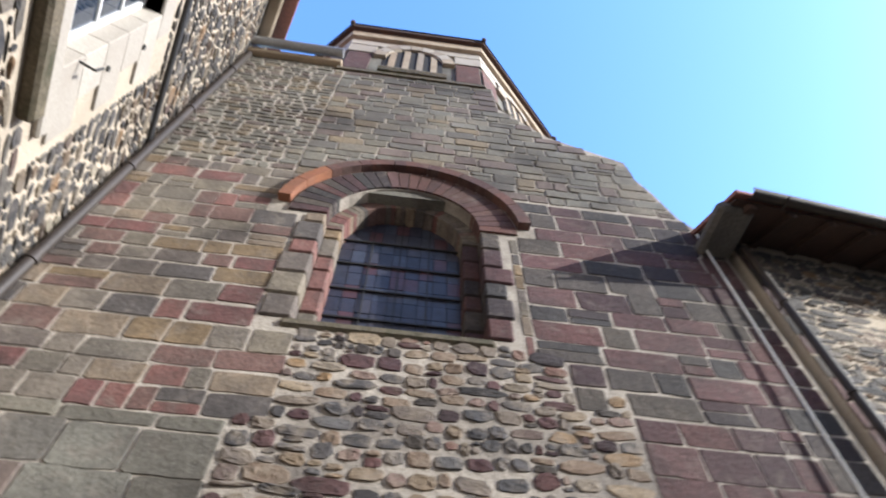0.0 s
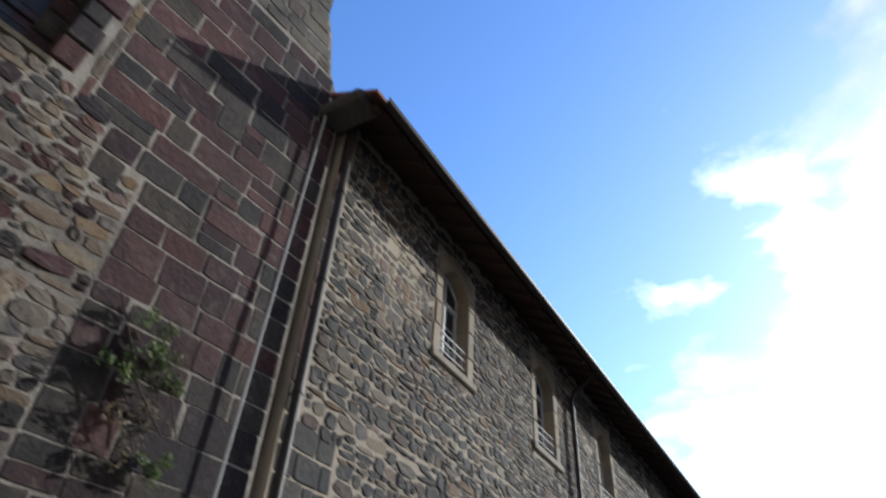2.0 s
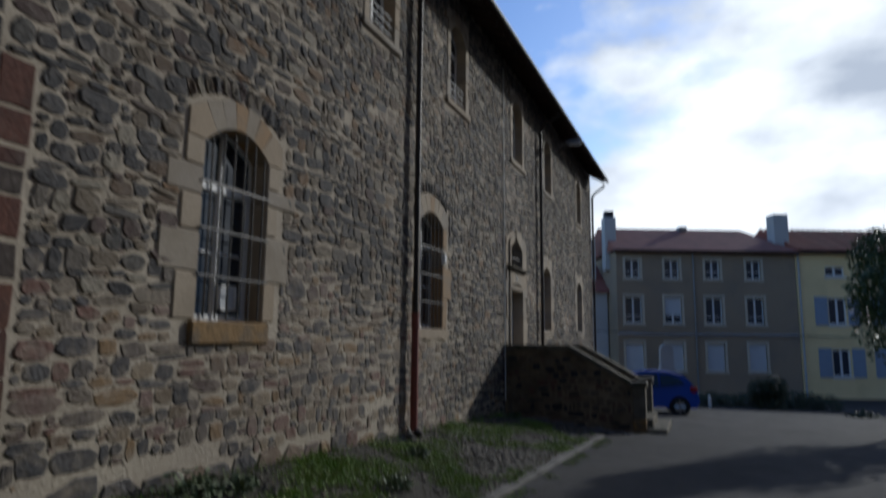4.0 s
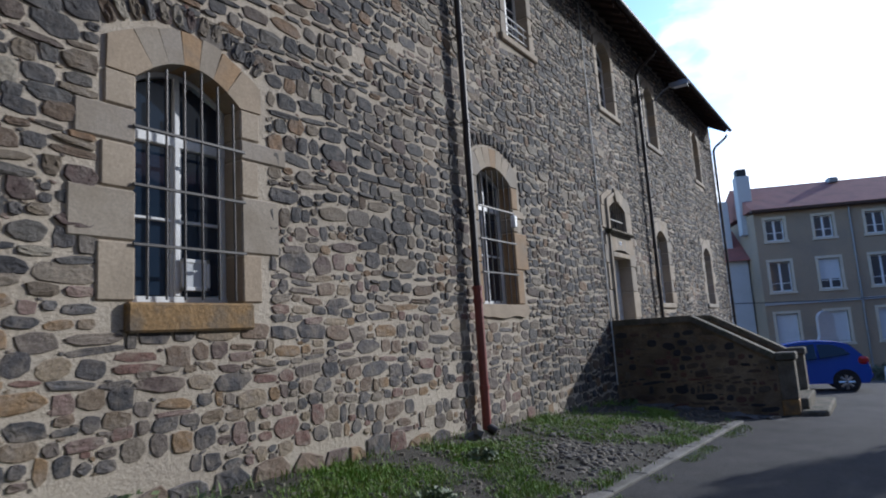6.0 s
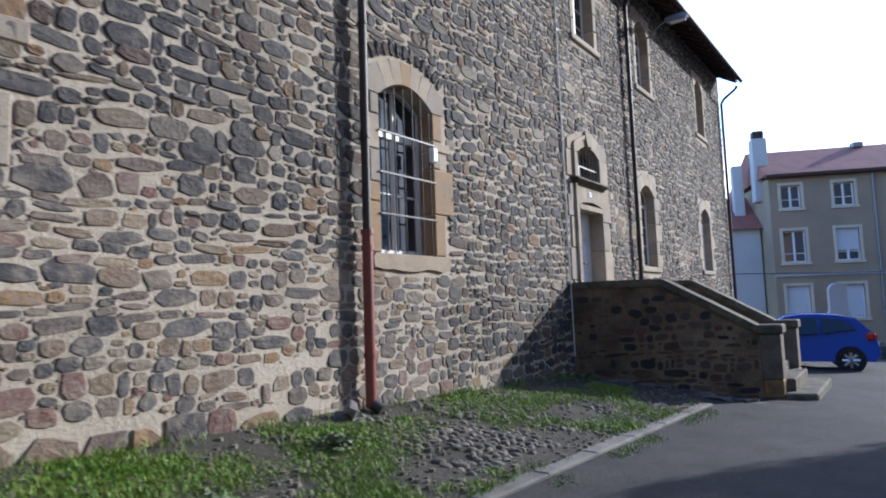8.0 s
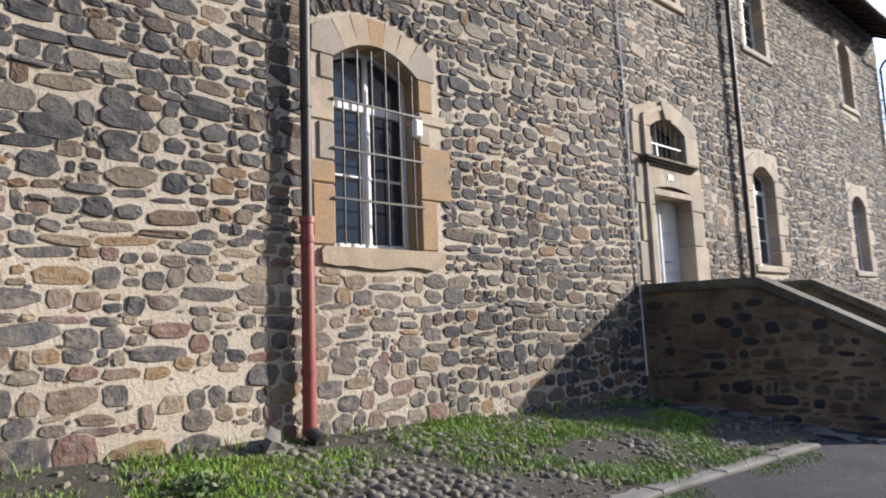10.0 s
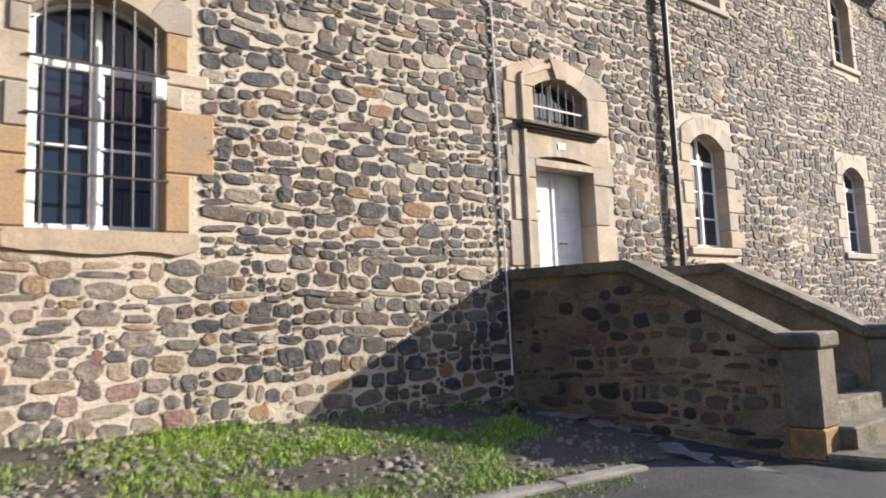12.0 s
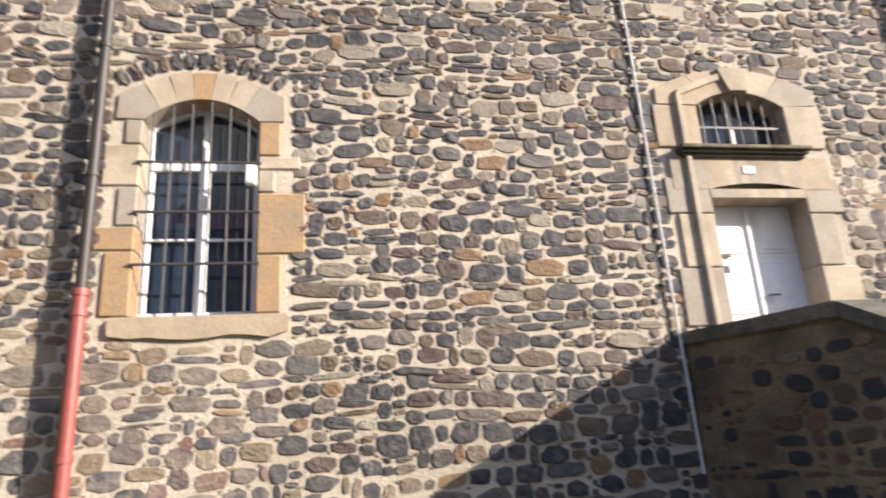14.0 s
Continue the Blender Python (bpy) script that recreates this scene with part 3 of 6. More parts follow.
def stones_mesh(name, places, mat, parent, rng, power, proud, kind_label=""):
    s = Shape()
    for cx, cz, w, h, turn in places:
        stone(s, rng, cx, cz, w, h, power, proud * rng.uniform(0.6, 1.4), turn, 0.0, 7 if max(w, h) < 0.09 else 12)
    me = bpy.data.meshes.new(name)
    me.from_pydata(s.v, [], s.f)
    me.materials.append(mat)
    ob = new(name, me)
    ob.parent = parent
    return tagged(ob, kind_label, kind="stuff")


def stone_pieces(places, mat, parent, rng, power, proud, name="stone"):
    """Stones of their own, on a few shared meshes."""
    kinds, (bw, bh) = [], (0.5, 0.3) if power > 5 else (0.25, 0.15)
    for _ in range(40):
        s = Shape()
        stone(s, rng, 0, 0, bw, bh, power, 1.0, 0.0, 0.0, 12)
        s.v = [(x, (y if y < 0 else 0.6), z) for x, y, z in s.v]
        me = bpy.data.meshes.new(name)
        me.from_pydata(s.v, [], s.f)
        me.materials.append(mat)
        kinds.append(me)
    for cx, cz, w, h, turn in places:
        ob = new(name, rng.choice(kinds))
        ob.parent = parent
        ob.location = (cx, 0, cz)
        ob.rotation_euler = (0, -turn, 0)
        ob.scale = (w / bw, proud * rng.uniform(0.6, 1.4), h / bh)


# ---- ground ----
ROAD = ([-60, -16, -12, -9.5, -7, -4, 0, 5, 10, 15.5, 22, 30, 40, 70, 400], [0.9, 0.45, 0.24, 0.0, -0.24, -0.42, -0.50, -0.58, -0.74, -1.0, -1.35, -1.75, -2.1, -2.3, -2.3])
FOOT = ([-60, -16, -8, -4, 0, 5.5, 10, 20, 30, 40, 70, 400], [1.0, 0.6, 0.24, 0.12, -0.02, -0.25, -0.50, -1.1, -1.7, -2.08, -2.28, -2.28])


def kerb_y(x):
    return -2.1 - 0.05 * max(-9.0, min(6.0, x))


def ground(x, y):
    r, f, k = float(np.interp(x, *ROAD)), float(np.interp(x, *FOOT)), kerb_y(x)
    if y >= 0:
        return f
    if y >= k:
        return f + (r + 0.05 - f) * (y / k)
    fall = 0.05 * max(0.0, 1 - (k - y) / 0.6)
    return r + fall - 0.012 * min(8.0, max(0.0, k - 0.6 - y))


def sheet(name, xs, ys, mat, lift=0.0, rough=0.0):
    rng = random.Random(3)
    s, n = Shape(), len(ys)
    s.v = [(x, y, ground(x, y) + lift + (noise.noise((x * 2.2, y * 2.2, 0.3)) * rough)) for x in xs for y in ys]
    s.f = [(i * n + j, (i + 1) * n + j, (i + 1) * n + j + 1, i * n + j + 1) for i in range(len(xs) - 1) for j in range(n - 1)]
    return part(name, s, mat, None, "", True)


gx = [-300, -150, -60, -30] + [-20 + 0.5 * i for i in range(111)] + [40, 50, 70, 120, 250, 600]
gy = [-500, -200, -80, -40, -25] + [-16 + 0.5 * i for i in range(47)] + [12, 20, 40, 80, 200, 500]
tagged(sheet("ground", gx, gy, M_ASPHALT), "worn grey asphalt lane sloping down past the building", "road", kind="structure")
vy = [-1.0, -0.9, -0.8, -0.7, -0.6, -0.5, -0.4, -0.3, -0.2, -0.1, 0.0, 0.02]
vx = [-9.0 + 0.25 * i for i in range(60)]
s, n = Shape(), len(vy)
s.v = [(x, -k * kerb_y(x), ground(x, -k * kerb_y(x)) + 0.025 + 0.03 * noise.noise((x * 2.5, k * 5, 0.3)) + 0.012 * noise.noise((x * 9, k * 16, 2.3))) for x in vx for k in vy]
s.f = [(i * n + j, (i + 1) * n + j, (i + 1) * n + j + 1, i * n + j + 1) for i in range(len(vx) - 1) for j in range(n - 1)]
verge = tagged(part("verge", s, M_EARTH, None, "", True), "strip of gravelly earth and patchy grass along the wall foot", "verge", kind="structure")

kerb = thing("kerb", pose(0, 0, 0), "worn pale concrete kerb strip between verge and asphalt", "kerb", kind="structure")
x = -9.0
while x < 4.6:
    w = 1.0
    a, b = (x, kerb_y(x)), (x + w - 0.012, kerb_y(x + w))
    s = Shape()
    za, zb = ground(a[0], a[1] - 0.1), ground(b[0], b[1] - 0.1)
    for c, t in ((0.0, 0.02), (0.02, 0.035)):
        s.v += [(a[0] + c, a[1] - 0.16 + c, za + t), (b[0] - c, b[1] - 0.16 + c, zb + t), (b[0] - c, b[1] + 0.16 - c, zb + t), (a[0] + c, a[1] + 0.16 - c, za + t)]
    s.v += [(p[0], p[1], p[2] - 0.25) for p in s.v[:4]]
    s.f = [(4, 5, 6, 7)] + [(i, (i + 1) % 4, 4 + (i + 1) % 4, 4 + i) for i in range(4)] + [(8 + i, 8 + (i + 1) % 4, (i + 1) % 4, i) for i in range(4)]
    part("kerbstone", s, M_KERB, kerb)
    x += w

# ---- the long wing: wall, openings ----
WING_OPEN = [
    dict(x0=-4.97, x1=-3.95, z0=1.72, zs=3.56, zt=3.80, kind="barred"),
    dict(x0=0.37, x1=1.45, z0=1.76, zs=3.70, zt=3.93, kind="barred"),
    dict(x0=6.22, x1=7.38, z0=0.95, zs=3.00, zt=3.07, kind="door"),
    dict(x0=6.24, x1=7.34, z0=3.52, zs=4.03, zt=4.21, kind="transom"),
    dict(x0=9.93, x1=10.97, z0=1.88, zs=3.68, zt=3.92, kind="plain"),
    dict(x0=15.75, x1=16.85, z0=1.92, zs=3.68, zt=3.92, kind="plain"),
    dict(x0=-5.18, x1=-4.35, z0=6.48, zs=7.92, zt=8.20, kind="railed"),
    dict(x0=-1.68, x1=-0.82, z0=6.48, zs=7.98, zt=8.26, kind="railed"),
    dict(x0=1.78, x1=2.68, z0=6.48, zs=7.98, zt=8.26, kind="railed"),
    dict(x0=6.45, x1=7.45, z0=6.48, zs=7.98, zt=8.26, kind="plain"),
    dict(x0=10.25, x1=11.25, z0=6.45, zs=7.98, zt=8.26, kind="plain"),
    dict(x0=16.05, x1=17.0, z0=6.4, zs=7.98, zt=8.26, kind="plain"),
]
X_END = 19.75
wing = tagged(part("wall_wing", wall_shape([(-7.85, 8.80), (X_END, 9.34)], -1.8, 0.55, [dict(o, x0=o["x0"] - 0.015, x1=o["x1"] + 0.015, z0=o["z0"] - 0.012, zs=o["zs"] + 0.012, zt=o["zt"] + 0.015) for o in WING_OPEN]), M_MORTAR),
              "long rubble stone wing wall with pale lime mortar", "wall", kind="structure")
s = Shape()
s.box(X_END - 0.55, X_END, 0.56, 10, -2.2, 8.95)
s.box(-7.85, X_END, 9.5, 10, -2.2, 8.95)
part("return_wall", s, M_MORTAR, wing)
# rooms painted near-black to imitate the lack of light inside
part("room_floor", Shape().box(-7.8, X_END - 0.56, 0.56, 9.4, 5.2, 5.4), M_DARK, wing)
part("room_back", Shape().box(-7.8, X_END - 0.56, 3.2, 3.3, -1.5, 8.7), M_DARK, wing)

# dressed surrounds
SUR = []


def quoin_blocks(o, rng, parent, orange=0):
    """Jamb stones, voussoirs and a sill round an opening."""
    wide = o["x1"] - o["x0"]
    small = 0.17 if o["z0"] > 5 else 0.27
    z, k = o["z0"], 0
    if orange:
        sides = (((0.62, 0.25, 1), (0.24, 0.35, 1), (0.40, 0.18, 0), (0.44, 0.33, 0), (0.27, 0.16, 0)), ((0.57, 0.23, 1), (0.63, 0.45, 1), (0.24, 0.16, 0), (0.15, 0.40, 0), (0.38, 0.21, 1)))
        if o["x0"] < 0:
            sides = (((0.48, 0.30, 0), (0.42, 0.52, 0), (0.38, 0.28, 0), (0.30, 0.48, 0), (0.30, 0.26, 0)), ((0.46, 0.22, 0), (0.55, 0.44, 0), (0.36, 0.20, 0), (0.20, 0.55, 0), (0.30, 0.22, 0)))
        for side, blocks in enumerate(sides):
            z, fit_ = o["z0"], (o["zs"] - o["z0"]) / sum(q[0] for q in blocks)
            for h, w, och in blocks:
                h *= fit_
                s = Shape()
                xa, xb = (o["x1"], o["x1"] + w) if side else (o["x0"] - w, o["x0"])
                s.box(xa, xb, -0.022, 0.26, z + 0.006, z + h - 0.006, 0.014)
                part("jamb_stone", s, M_OCHRE if och else M_SAND, parent)
                z += h
    for side in () if orange else (0, 1):
        z, k = o["z0"] - (0.0 if o["kind"] != "door" else 0.0), side
        while z < o["zs"] - 0.05:
            h = min(rng.uniform(0.30, 0.46), o["zs"] - z)
            if o["zs"] - z - h < 0.15:
                h = o["zs"] - z
            w = (small + (0.2 if k % 2 else 0.0)) * rng.uniform(0.9, 1.15)
            if o["z0"] > 5:
                w = small * rng.uniform(0.9, 1.25)
            m = M_SAND
            if orange and side and k == 3:
                m, w = M_OCHRE, 0.50
            elif orange and rng.random() < 0.22:
                m = M_OCHRE
            s = Shape()
            if side:
                s.box(o["x1"], o["x1"] + w, -0.022, 0.26, z + 0.006, z + h - 0.006, 0.012)
            else:
                s.box(o["x0"] - w, o["x0"], -0.022, 0.26, z + 0.006, z + h - 0.006, 0.012)
            part("jamb_stone", s, m, parent)
            z += h
            k += 1
    n = 7 if wide > 0.9 else 5
    c, rise = (o["x0"] + o["x1"]) / 2, 0.30 if o["z0"] < 5 else 0.24
    e0, e1 = o["x0"] - small * 0.9, o["x1"] + small * 0.9
    for i in range(n):
        a, b = o["x0"] + wide * i / n, o["x0"] + wide * (i + 1) / n
        A, Bq = (e0 + (e1 - e0) * i / n) + 0.006, (e0 + (e1 - e0) * (i + 1) / n) - 0.006
        zo = lambda q: o["zt"] + rise - 0.28 * ((q - c) / (e1 - c)) ** 2
        lo = [(a + (b - a) * t, arch(o, a + (b - a) * t)) for t in (0, 0.5, 1)]
        if i == 0:
            lo = [(e0, o["zs"] + 0.004)] + lo
        if i == n - 1:
            lo = lo + [(e1, o["zs"] + 0.004)]
        hi = [(A + (Bq - A) * t, zo(A + (Bq - A) * t) + rng.uniform(-0.015, 0.015)) for t in (1, 0.5, 0)]
        part("voussoir", Shape().prism(lo + hi, -0.024, 0.26), M_OCHRE if orange and rng.random() < 0.2 else M_SAND, parent)
    if o["kind"] in ("barred", "plain", "railed"):
        d = 0.24 if o["kind"] == "barred" else 0.14
        e = 0.0 if o["kind"] == "barred" else 0.16
        if o["kind"] == "barred" and o["x0"] > 0:
            xa, xb = o["x0"] - 0.16, o["x1"] + 0.30
            low = [(xa + (xb - xa) * i / 9, o["z0"] - 0.20 + rng.uniform(-0.02, 0.02) + (0.05 if i in (0, 9) else 0)) for i in range(10)]
            part("sill", Shape().prism(low + [(xb + 0.01, o["z0"] - 0.05), (xb - 0.03, o["z0"] - 0.003), (xa + 0.03, o["z0"] - 0.003), (xa - 0.01, o["z0"] - 0.05)], -0.04, 0.40), M_SAND, parent)
        else:
            part("sill", Shape().box(o["x0"] - e - 0.08, o["x1"] + e + 0.1, -0.06, 0.40, o["z0"] - d, o["z0"] - 0.002, 0.02),
                 M_LICHEN if o["kind"] == "barred" and o["x0"] < 0 else M_SAND, parent)
    SUR.append((o["x0"] - small * 1.05, o["x1"] + small * 1.05, o["z0"] - 0.19, o["zt"] + rise - 0.05))


def casement(o, parent, y, panes=3):
    """A white two-leaf window with a fanlight, glass behind the bars."""
    x0, x1, z0 = o["x0"], o["x1"], o["z0"]
    c, zt = (x0 + x1) / 2, o["zs"] - (0.40 if o["kind"] == "barred" else 0.25)
    f = 0.042
    fr = Shape()
    fr.box(x0, x0 + f, y, y + 0.07, z0, o["zs"], 0.006).box(x1 - f, x1, y, y + 0.07, z0, o["zs"], 0.006)
    fr.box(x0, x1, y - 0.01, y + 0.08, z0, z0 + 0.07, 0.006)
    top = [(x0 + (x1 - x0) * i / 10, arch(o, x0 + (x1 - x0) * i / 10)) for i in range(11)]
    for p, q in zip(top, top[1:]):
        fr.prism([(p[0], p[1] - f), (q[0], q[1] - f), q, p], y, y + 0.07)
    fr.box(x0, x1, y - 0.012, y + 0.07, zt - 0.045, zt + 0.045, 0.008)
    part("window_frame", fr, M_WHITE, parent)
    part("mullion", Shape().box(c - 0.028, c + 0.028, y - 0.015, y + 0.06, z0 + 0.07, o["zt"] - f, 0.008), M_WHITE, parent)
    for a, b in ((x0 + f, c - 0.028), (c + 0.028, x1 - f)):
        s = Shape()
        s.box(a, a + 0.026, y + 0.005, y + 0.055, z0 + 0.07, zt - 0.045, 0.005).box(b - 0.026, b, y + 0.005, y + 0.055, z0 + 0.07, zt - 0.045, 0.005)
        for i in range(1, panes):
            z = z0 + 0.07 + (zt - z0 - 0.115) * i / panes
            s.box(a, b, y + 0.006, y + 0.05, z - 0.014, z + 0.014, 0.004)
        leaf = part("casement", s, M_WHITE, parent)
        for i in range(panes):
            za, zb = z0 + 0.07 + (zt - z0 - 0.115) * i / panes, z0 + 0.07 + (zt - z0 - 0.115) * (i + 1) / panes
            part("pane", Shape().box(a + 0.03, b - 0.03, y + 0.024, y + 0.030, za + 0.012, zb - 0.012), M_GLASS, leaf)
        part("fan_pane", Shape().prism([(a, zt + 0.04), (b, zt + 0.04), (b, arch(o, b) - 0.03), (a, arch(o, a) - 0.03)], y + 0.024, y + 0.03), M_GLASS, parent)


def grille(o, parent):
    y = -0.03
    x0, x1, z0 = o["x0"], o["x1"], o["z0"]
    for i in range(6):
        x = x0 + (x1 - x0) * (i + 0.55) / 6.1
        part("bar", Shape().tube((x, y, z0 + 0.02), (x, y, arch(o, x) - 0.03 - 0.02 * (i % 3)), 0.011, 0.011, 8), M_IRON, parent, "", True)
    for k in (0.245, 0.505, 0.765):
        z = z0 + (o["zs"] - z0) * k
        part("crossbar", Shape().box(x0 - 0.03, x1 + 0.03, y - 0.016, y + 0.006, z - 0.012, z + 0.012, 0.003), M_IRON, parent)


rng = random.Random(11)
NAMES = {"barred": "stone-framed arched window with white casements behind an iron grille", "plain": "arched stone-framed window with white casements",
         "railed": "arched upper window with white casements and a white rail"}
num = 0
for o in WING_OPEN:
    if o["kind"] in ("door", "transom"):
        continue
    num += 1
    w = thing(f"window_{num}", pose(0, 0, 0), NAMES[o["kind"]], "window", "wing windows", "structure")
    quoin_blocks(o, rng, w, 1 if o["kind"] == "barred" else 0)
    casement(o, w, 0.22 if o["kind"] == "barred" else 0.20, 2 if o["kind"] == "barred" else 3)
    if o["kind"] == "barred":
        grille(o, w)
        if o["x0"] < 0:
            vent = part("vent_leaf", Shape().box(-4.44, -4.40, 0.17, 0.20, 1.84, 2.12, 0.005).box(-4.20, -4.16, 0.17, 0.20, 1.84, 2.12, 0.005).box(-4.44, -4.16, 0.17, 0.20, 1.84, 1.875, 0.005).box(-4.44, -4.16, 0.17, 0.20, 2.085, 2.12, 0.005), M_WHITE, w)
            # pale pane colour stands in for sky mirrored in the open vent
            part("pane", Shape().box(-4.40, -4.20, 0.178, 0.184, 1.875, 2.085), M_CURTAIN_SKY, vent)
    if o["kind"] == "railed":
        for k, zz in enumerate((0.14, 0.30, 0.44)):
            part("rail", Shape().tube((o["x0"] - 0.02, 0.03, o["z0"] + zz), (o["x1"] + 0.02, 0.03, o["z0"] + zz), 0.013, 0.013, 8), M_WHITE, w, "", True)
        for i in range(4):
            xx = o["x0"] + (o["x1"] - o["x0"]) * (i + 0.5) / 4
            part("rail_post", Shape().tube((xx, 0.03, o["z0"] + 0.14), (xx, 0.03, o["z0"] + 0.44), 0.006, 0.006, 6), M_WHITE, w, "", True)

# the doorway
o, tr = WING_OPEN[2], WING_OPEN[3]
door = thing("door_1", pose(0, 0, 0), "white panelled double door under a barred arched fanlight in a sandstone surround", "door", kind="structure")
for side, xa in ((0, 5.80), (1, 7.36)):
    z = 0.95
    for k, h in enumerate((0.55, 0.62, 0.60, 0.42)):
        xa_, xb_ = (xa, o["x0"]) if side == 0 else (o["x1"], 7.74 + (0.10 if k % 2 else -0.05))
        if side == 0 and k % 2:
            xa_ -= 0.1
        part("jamb_stone", Shape().box(xa_, xb_, -0.03, 0.34, z + 0.005, z + h - 0.005, 0.012), M_SAND, door)
        z += h
part("lintel", wall_shape([(5.80, 3.38), (7.74, 3.38)], 3.0, 0.38, [dict(x0=o["x0"], x1=o["x1"], z0=2.9, zs=3.0, zt=3.07)], -0.035), M_SAND, door)
for xa_, xb_, za, zb in ((5.70, 6.24, 3.50, 4.02), (7.34, 7.78, 3.50, 4.05)):
    part("jamb_stone", Shape().box(xa_, xb_, -0.03, 0.22, za, zb, 0.012), M_SAND, door)
cx = (tr["x0"] + tr["x1"]) / 2
for i in range(5):
    a, b = tr["x0"] + 1.1 * i / 5, tr["x0"] + 1.1 * (i + 1) / 5
    A, Bq = 5.76 + 2.0 * i / 5 + 0.005, 5.76 + 2.0 * (i + 1) / 5 - 0.005
    zo = lambda q: 4.50 - 0.26 * ((q - cx) / 1.0) ** 2
    lo = [(a + (b - a) * t, arch(tr, a + (b - a) * t)) for t in (0, 0.5, 1)]
    lo = ([(5.76, 4.03)] + lo) if i == 0 else (lo + [(7.76, 4.06)]) if i == 4 else lo
    hi = [(A + (Bq - A) * t, zo(A + (Bq - A) * t)) for t in (1, 0.5, 0)]
    part("keystone" if i == 2 else "voussoir", Shape().prism(lo + hi, -0.075 if i == 2 else -0.032, 0.22), M_SAND, door)
s = Shape()
for q, (ya, yb, za, zb) in enumerate(((-0.16, 0.02, 3.44, 3.485), (-0.12, 0.02, 3.405, 3.44), (-0.08, 0.02, 3.37, 3.405))):
    s.box(5.90 + 0.02 * q, 7.50 - 0.02 * q, ya, yb, za, zb, 0.008)
part("cornice", s, M_STAIR, door)
s = Shape()
s.box(5.98, 6.05, -0.075, 0.0, 0.95, 4.16, 0.012)
pts = [(6.015 + 0.55 * t, 4.16 + 0.24 * t - 0.02 * t * t) for t in (0, 0.35, 0.7, 1.0)]
for p, q in zip(pts, pts[1:]):
    s.prism([(p[0], p[1] - 0.04), (q[0], q[1] - 0.04), (q[0], q[1] + 0.04), (p[0], p[1] + 0.04)], -0.07, 0.0)
part("moulding", s, M_SAND, door)
for xa_, xb_ in ((o["x0"], 6.795), (6.805, o["x1"])):
    leaf = part("door_leaf", Shape().box(xa_, xb_, 0.27, 0.32, 0.95, 3.06, 0.004), M_DOOR, door)
    for za, zb in ((1.05, 1.55), (1.66, 2.25), (2.34, 2.90)):
        s = Shape()
        s.box(xa_ + 0.07, xb_ - 0.07, 0.258, 0.271, za, zb, 0.006)
        s.box(xa_ + 0.11, xb_ - 0.11, 0.248, 0.26, za + 0.045, zb - 0.045, 0.006)
        part("panel", s, M_DOOR, leaf)
part("cover_strip", Shape().box(6.775, 6.825, 0.245, 0.28, 0.95, 3.04, 0.008), M_DOOR, door)
part("letter_slot", Shape().box(6.32, 6.52, 0.240, 0.258, 2.30, 2.33, 0.004), M_LEAD, door)
part("lock", Shape().box(6.40, 6.47, 0.238, 0.258, 2.12, 2.20, 0.004), M_LEAD, door)
part("handle", Shape().tube((6.88, 0.21, 1.86), (7.0, 0.21, 1.86), 0.011, 0.011, 8).tube((6.89, 0.21, 1.86), (6.89, 0.27, 1.86), 0.009, 0.009, 8), M_LEAD, door, "", True)
for i in range(7):
    xx = tr["x0"] + 1.1 * (i + 0.5) / 7
    part("bar", Shape().tube((xx, 0.03, 3.5), (xx, 0.03, arch(tr, xx) - 0.01), 0.010, 0.010, 8), M_IRON, door, "", True)
part("crossbar", Shape().box(6.22, 7.36, 0.02, 0.035, 3.76, 3.785), M_IRON, door)
part("fanlight_frame", Shape().box(6.24, 7.34, 0.20, 0.25, 3.52, 3.57).box(6.76, 6.82, 0.20, 0.25, 3.52, 4.2), M_WHITE, door)
part("pane", Shape().prism([(6.24, 3.52), (7.34, 3.52), (7.34, 4.03), (6.79, 4.21), (6.24, 4.03)], 0.225, 0.232), M_GLASS, door)
SUR.append((5.72, 7.80, -2, 4.32))

# house number plate
plate = tagged(part("number_plate", Shape().box(6.66, 6.80, -0.047, -0.036, 3.18, 3.27, 0.003), M_PLASTIC), "small white enamel house number plate above the door", "sign")
for k, xx in enumerate((6.695, 6.745)):
    part("digit_bar", Shape().box(xx, xx + 0.022, -0.051, -0.046, 3.20, 3.25), M_BLUE, plate)

# electrical box beside the barred window
jb = thing("junction_box", pose(0, 0, 0), "small white plastic junction box on the window jamb", "box")
part("case", Shape().box(1.34, 1.44, -0.10, -0.022, 3.0, 3.20, 0.012), M_PLASTIC, jb)
part("lid", Shape().box(1.35, 1.43, -0.108, -0.099, 3.02, 3.18, 0.004), M_PLASTIC, jb)


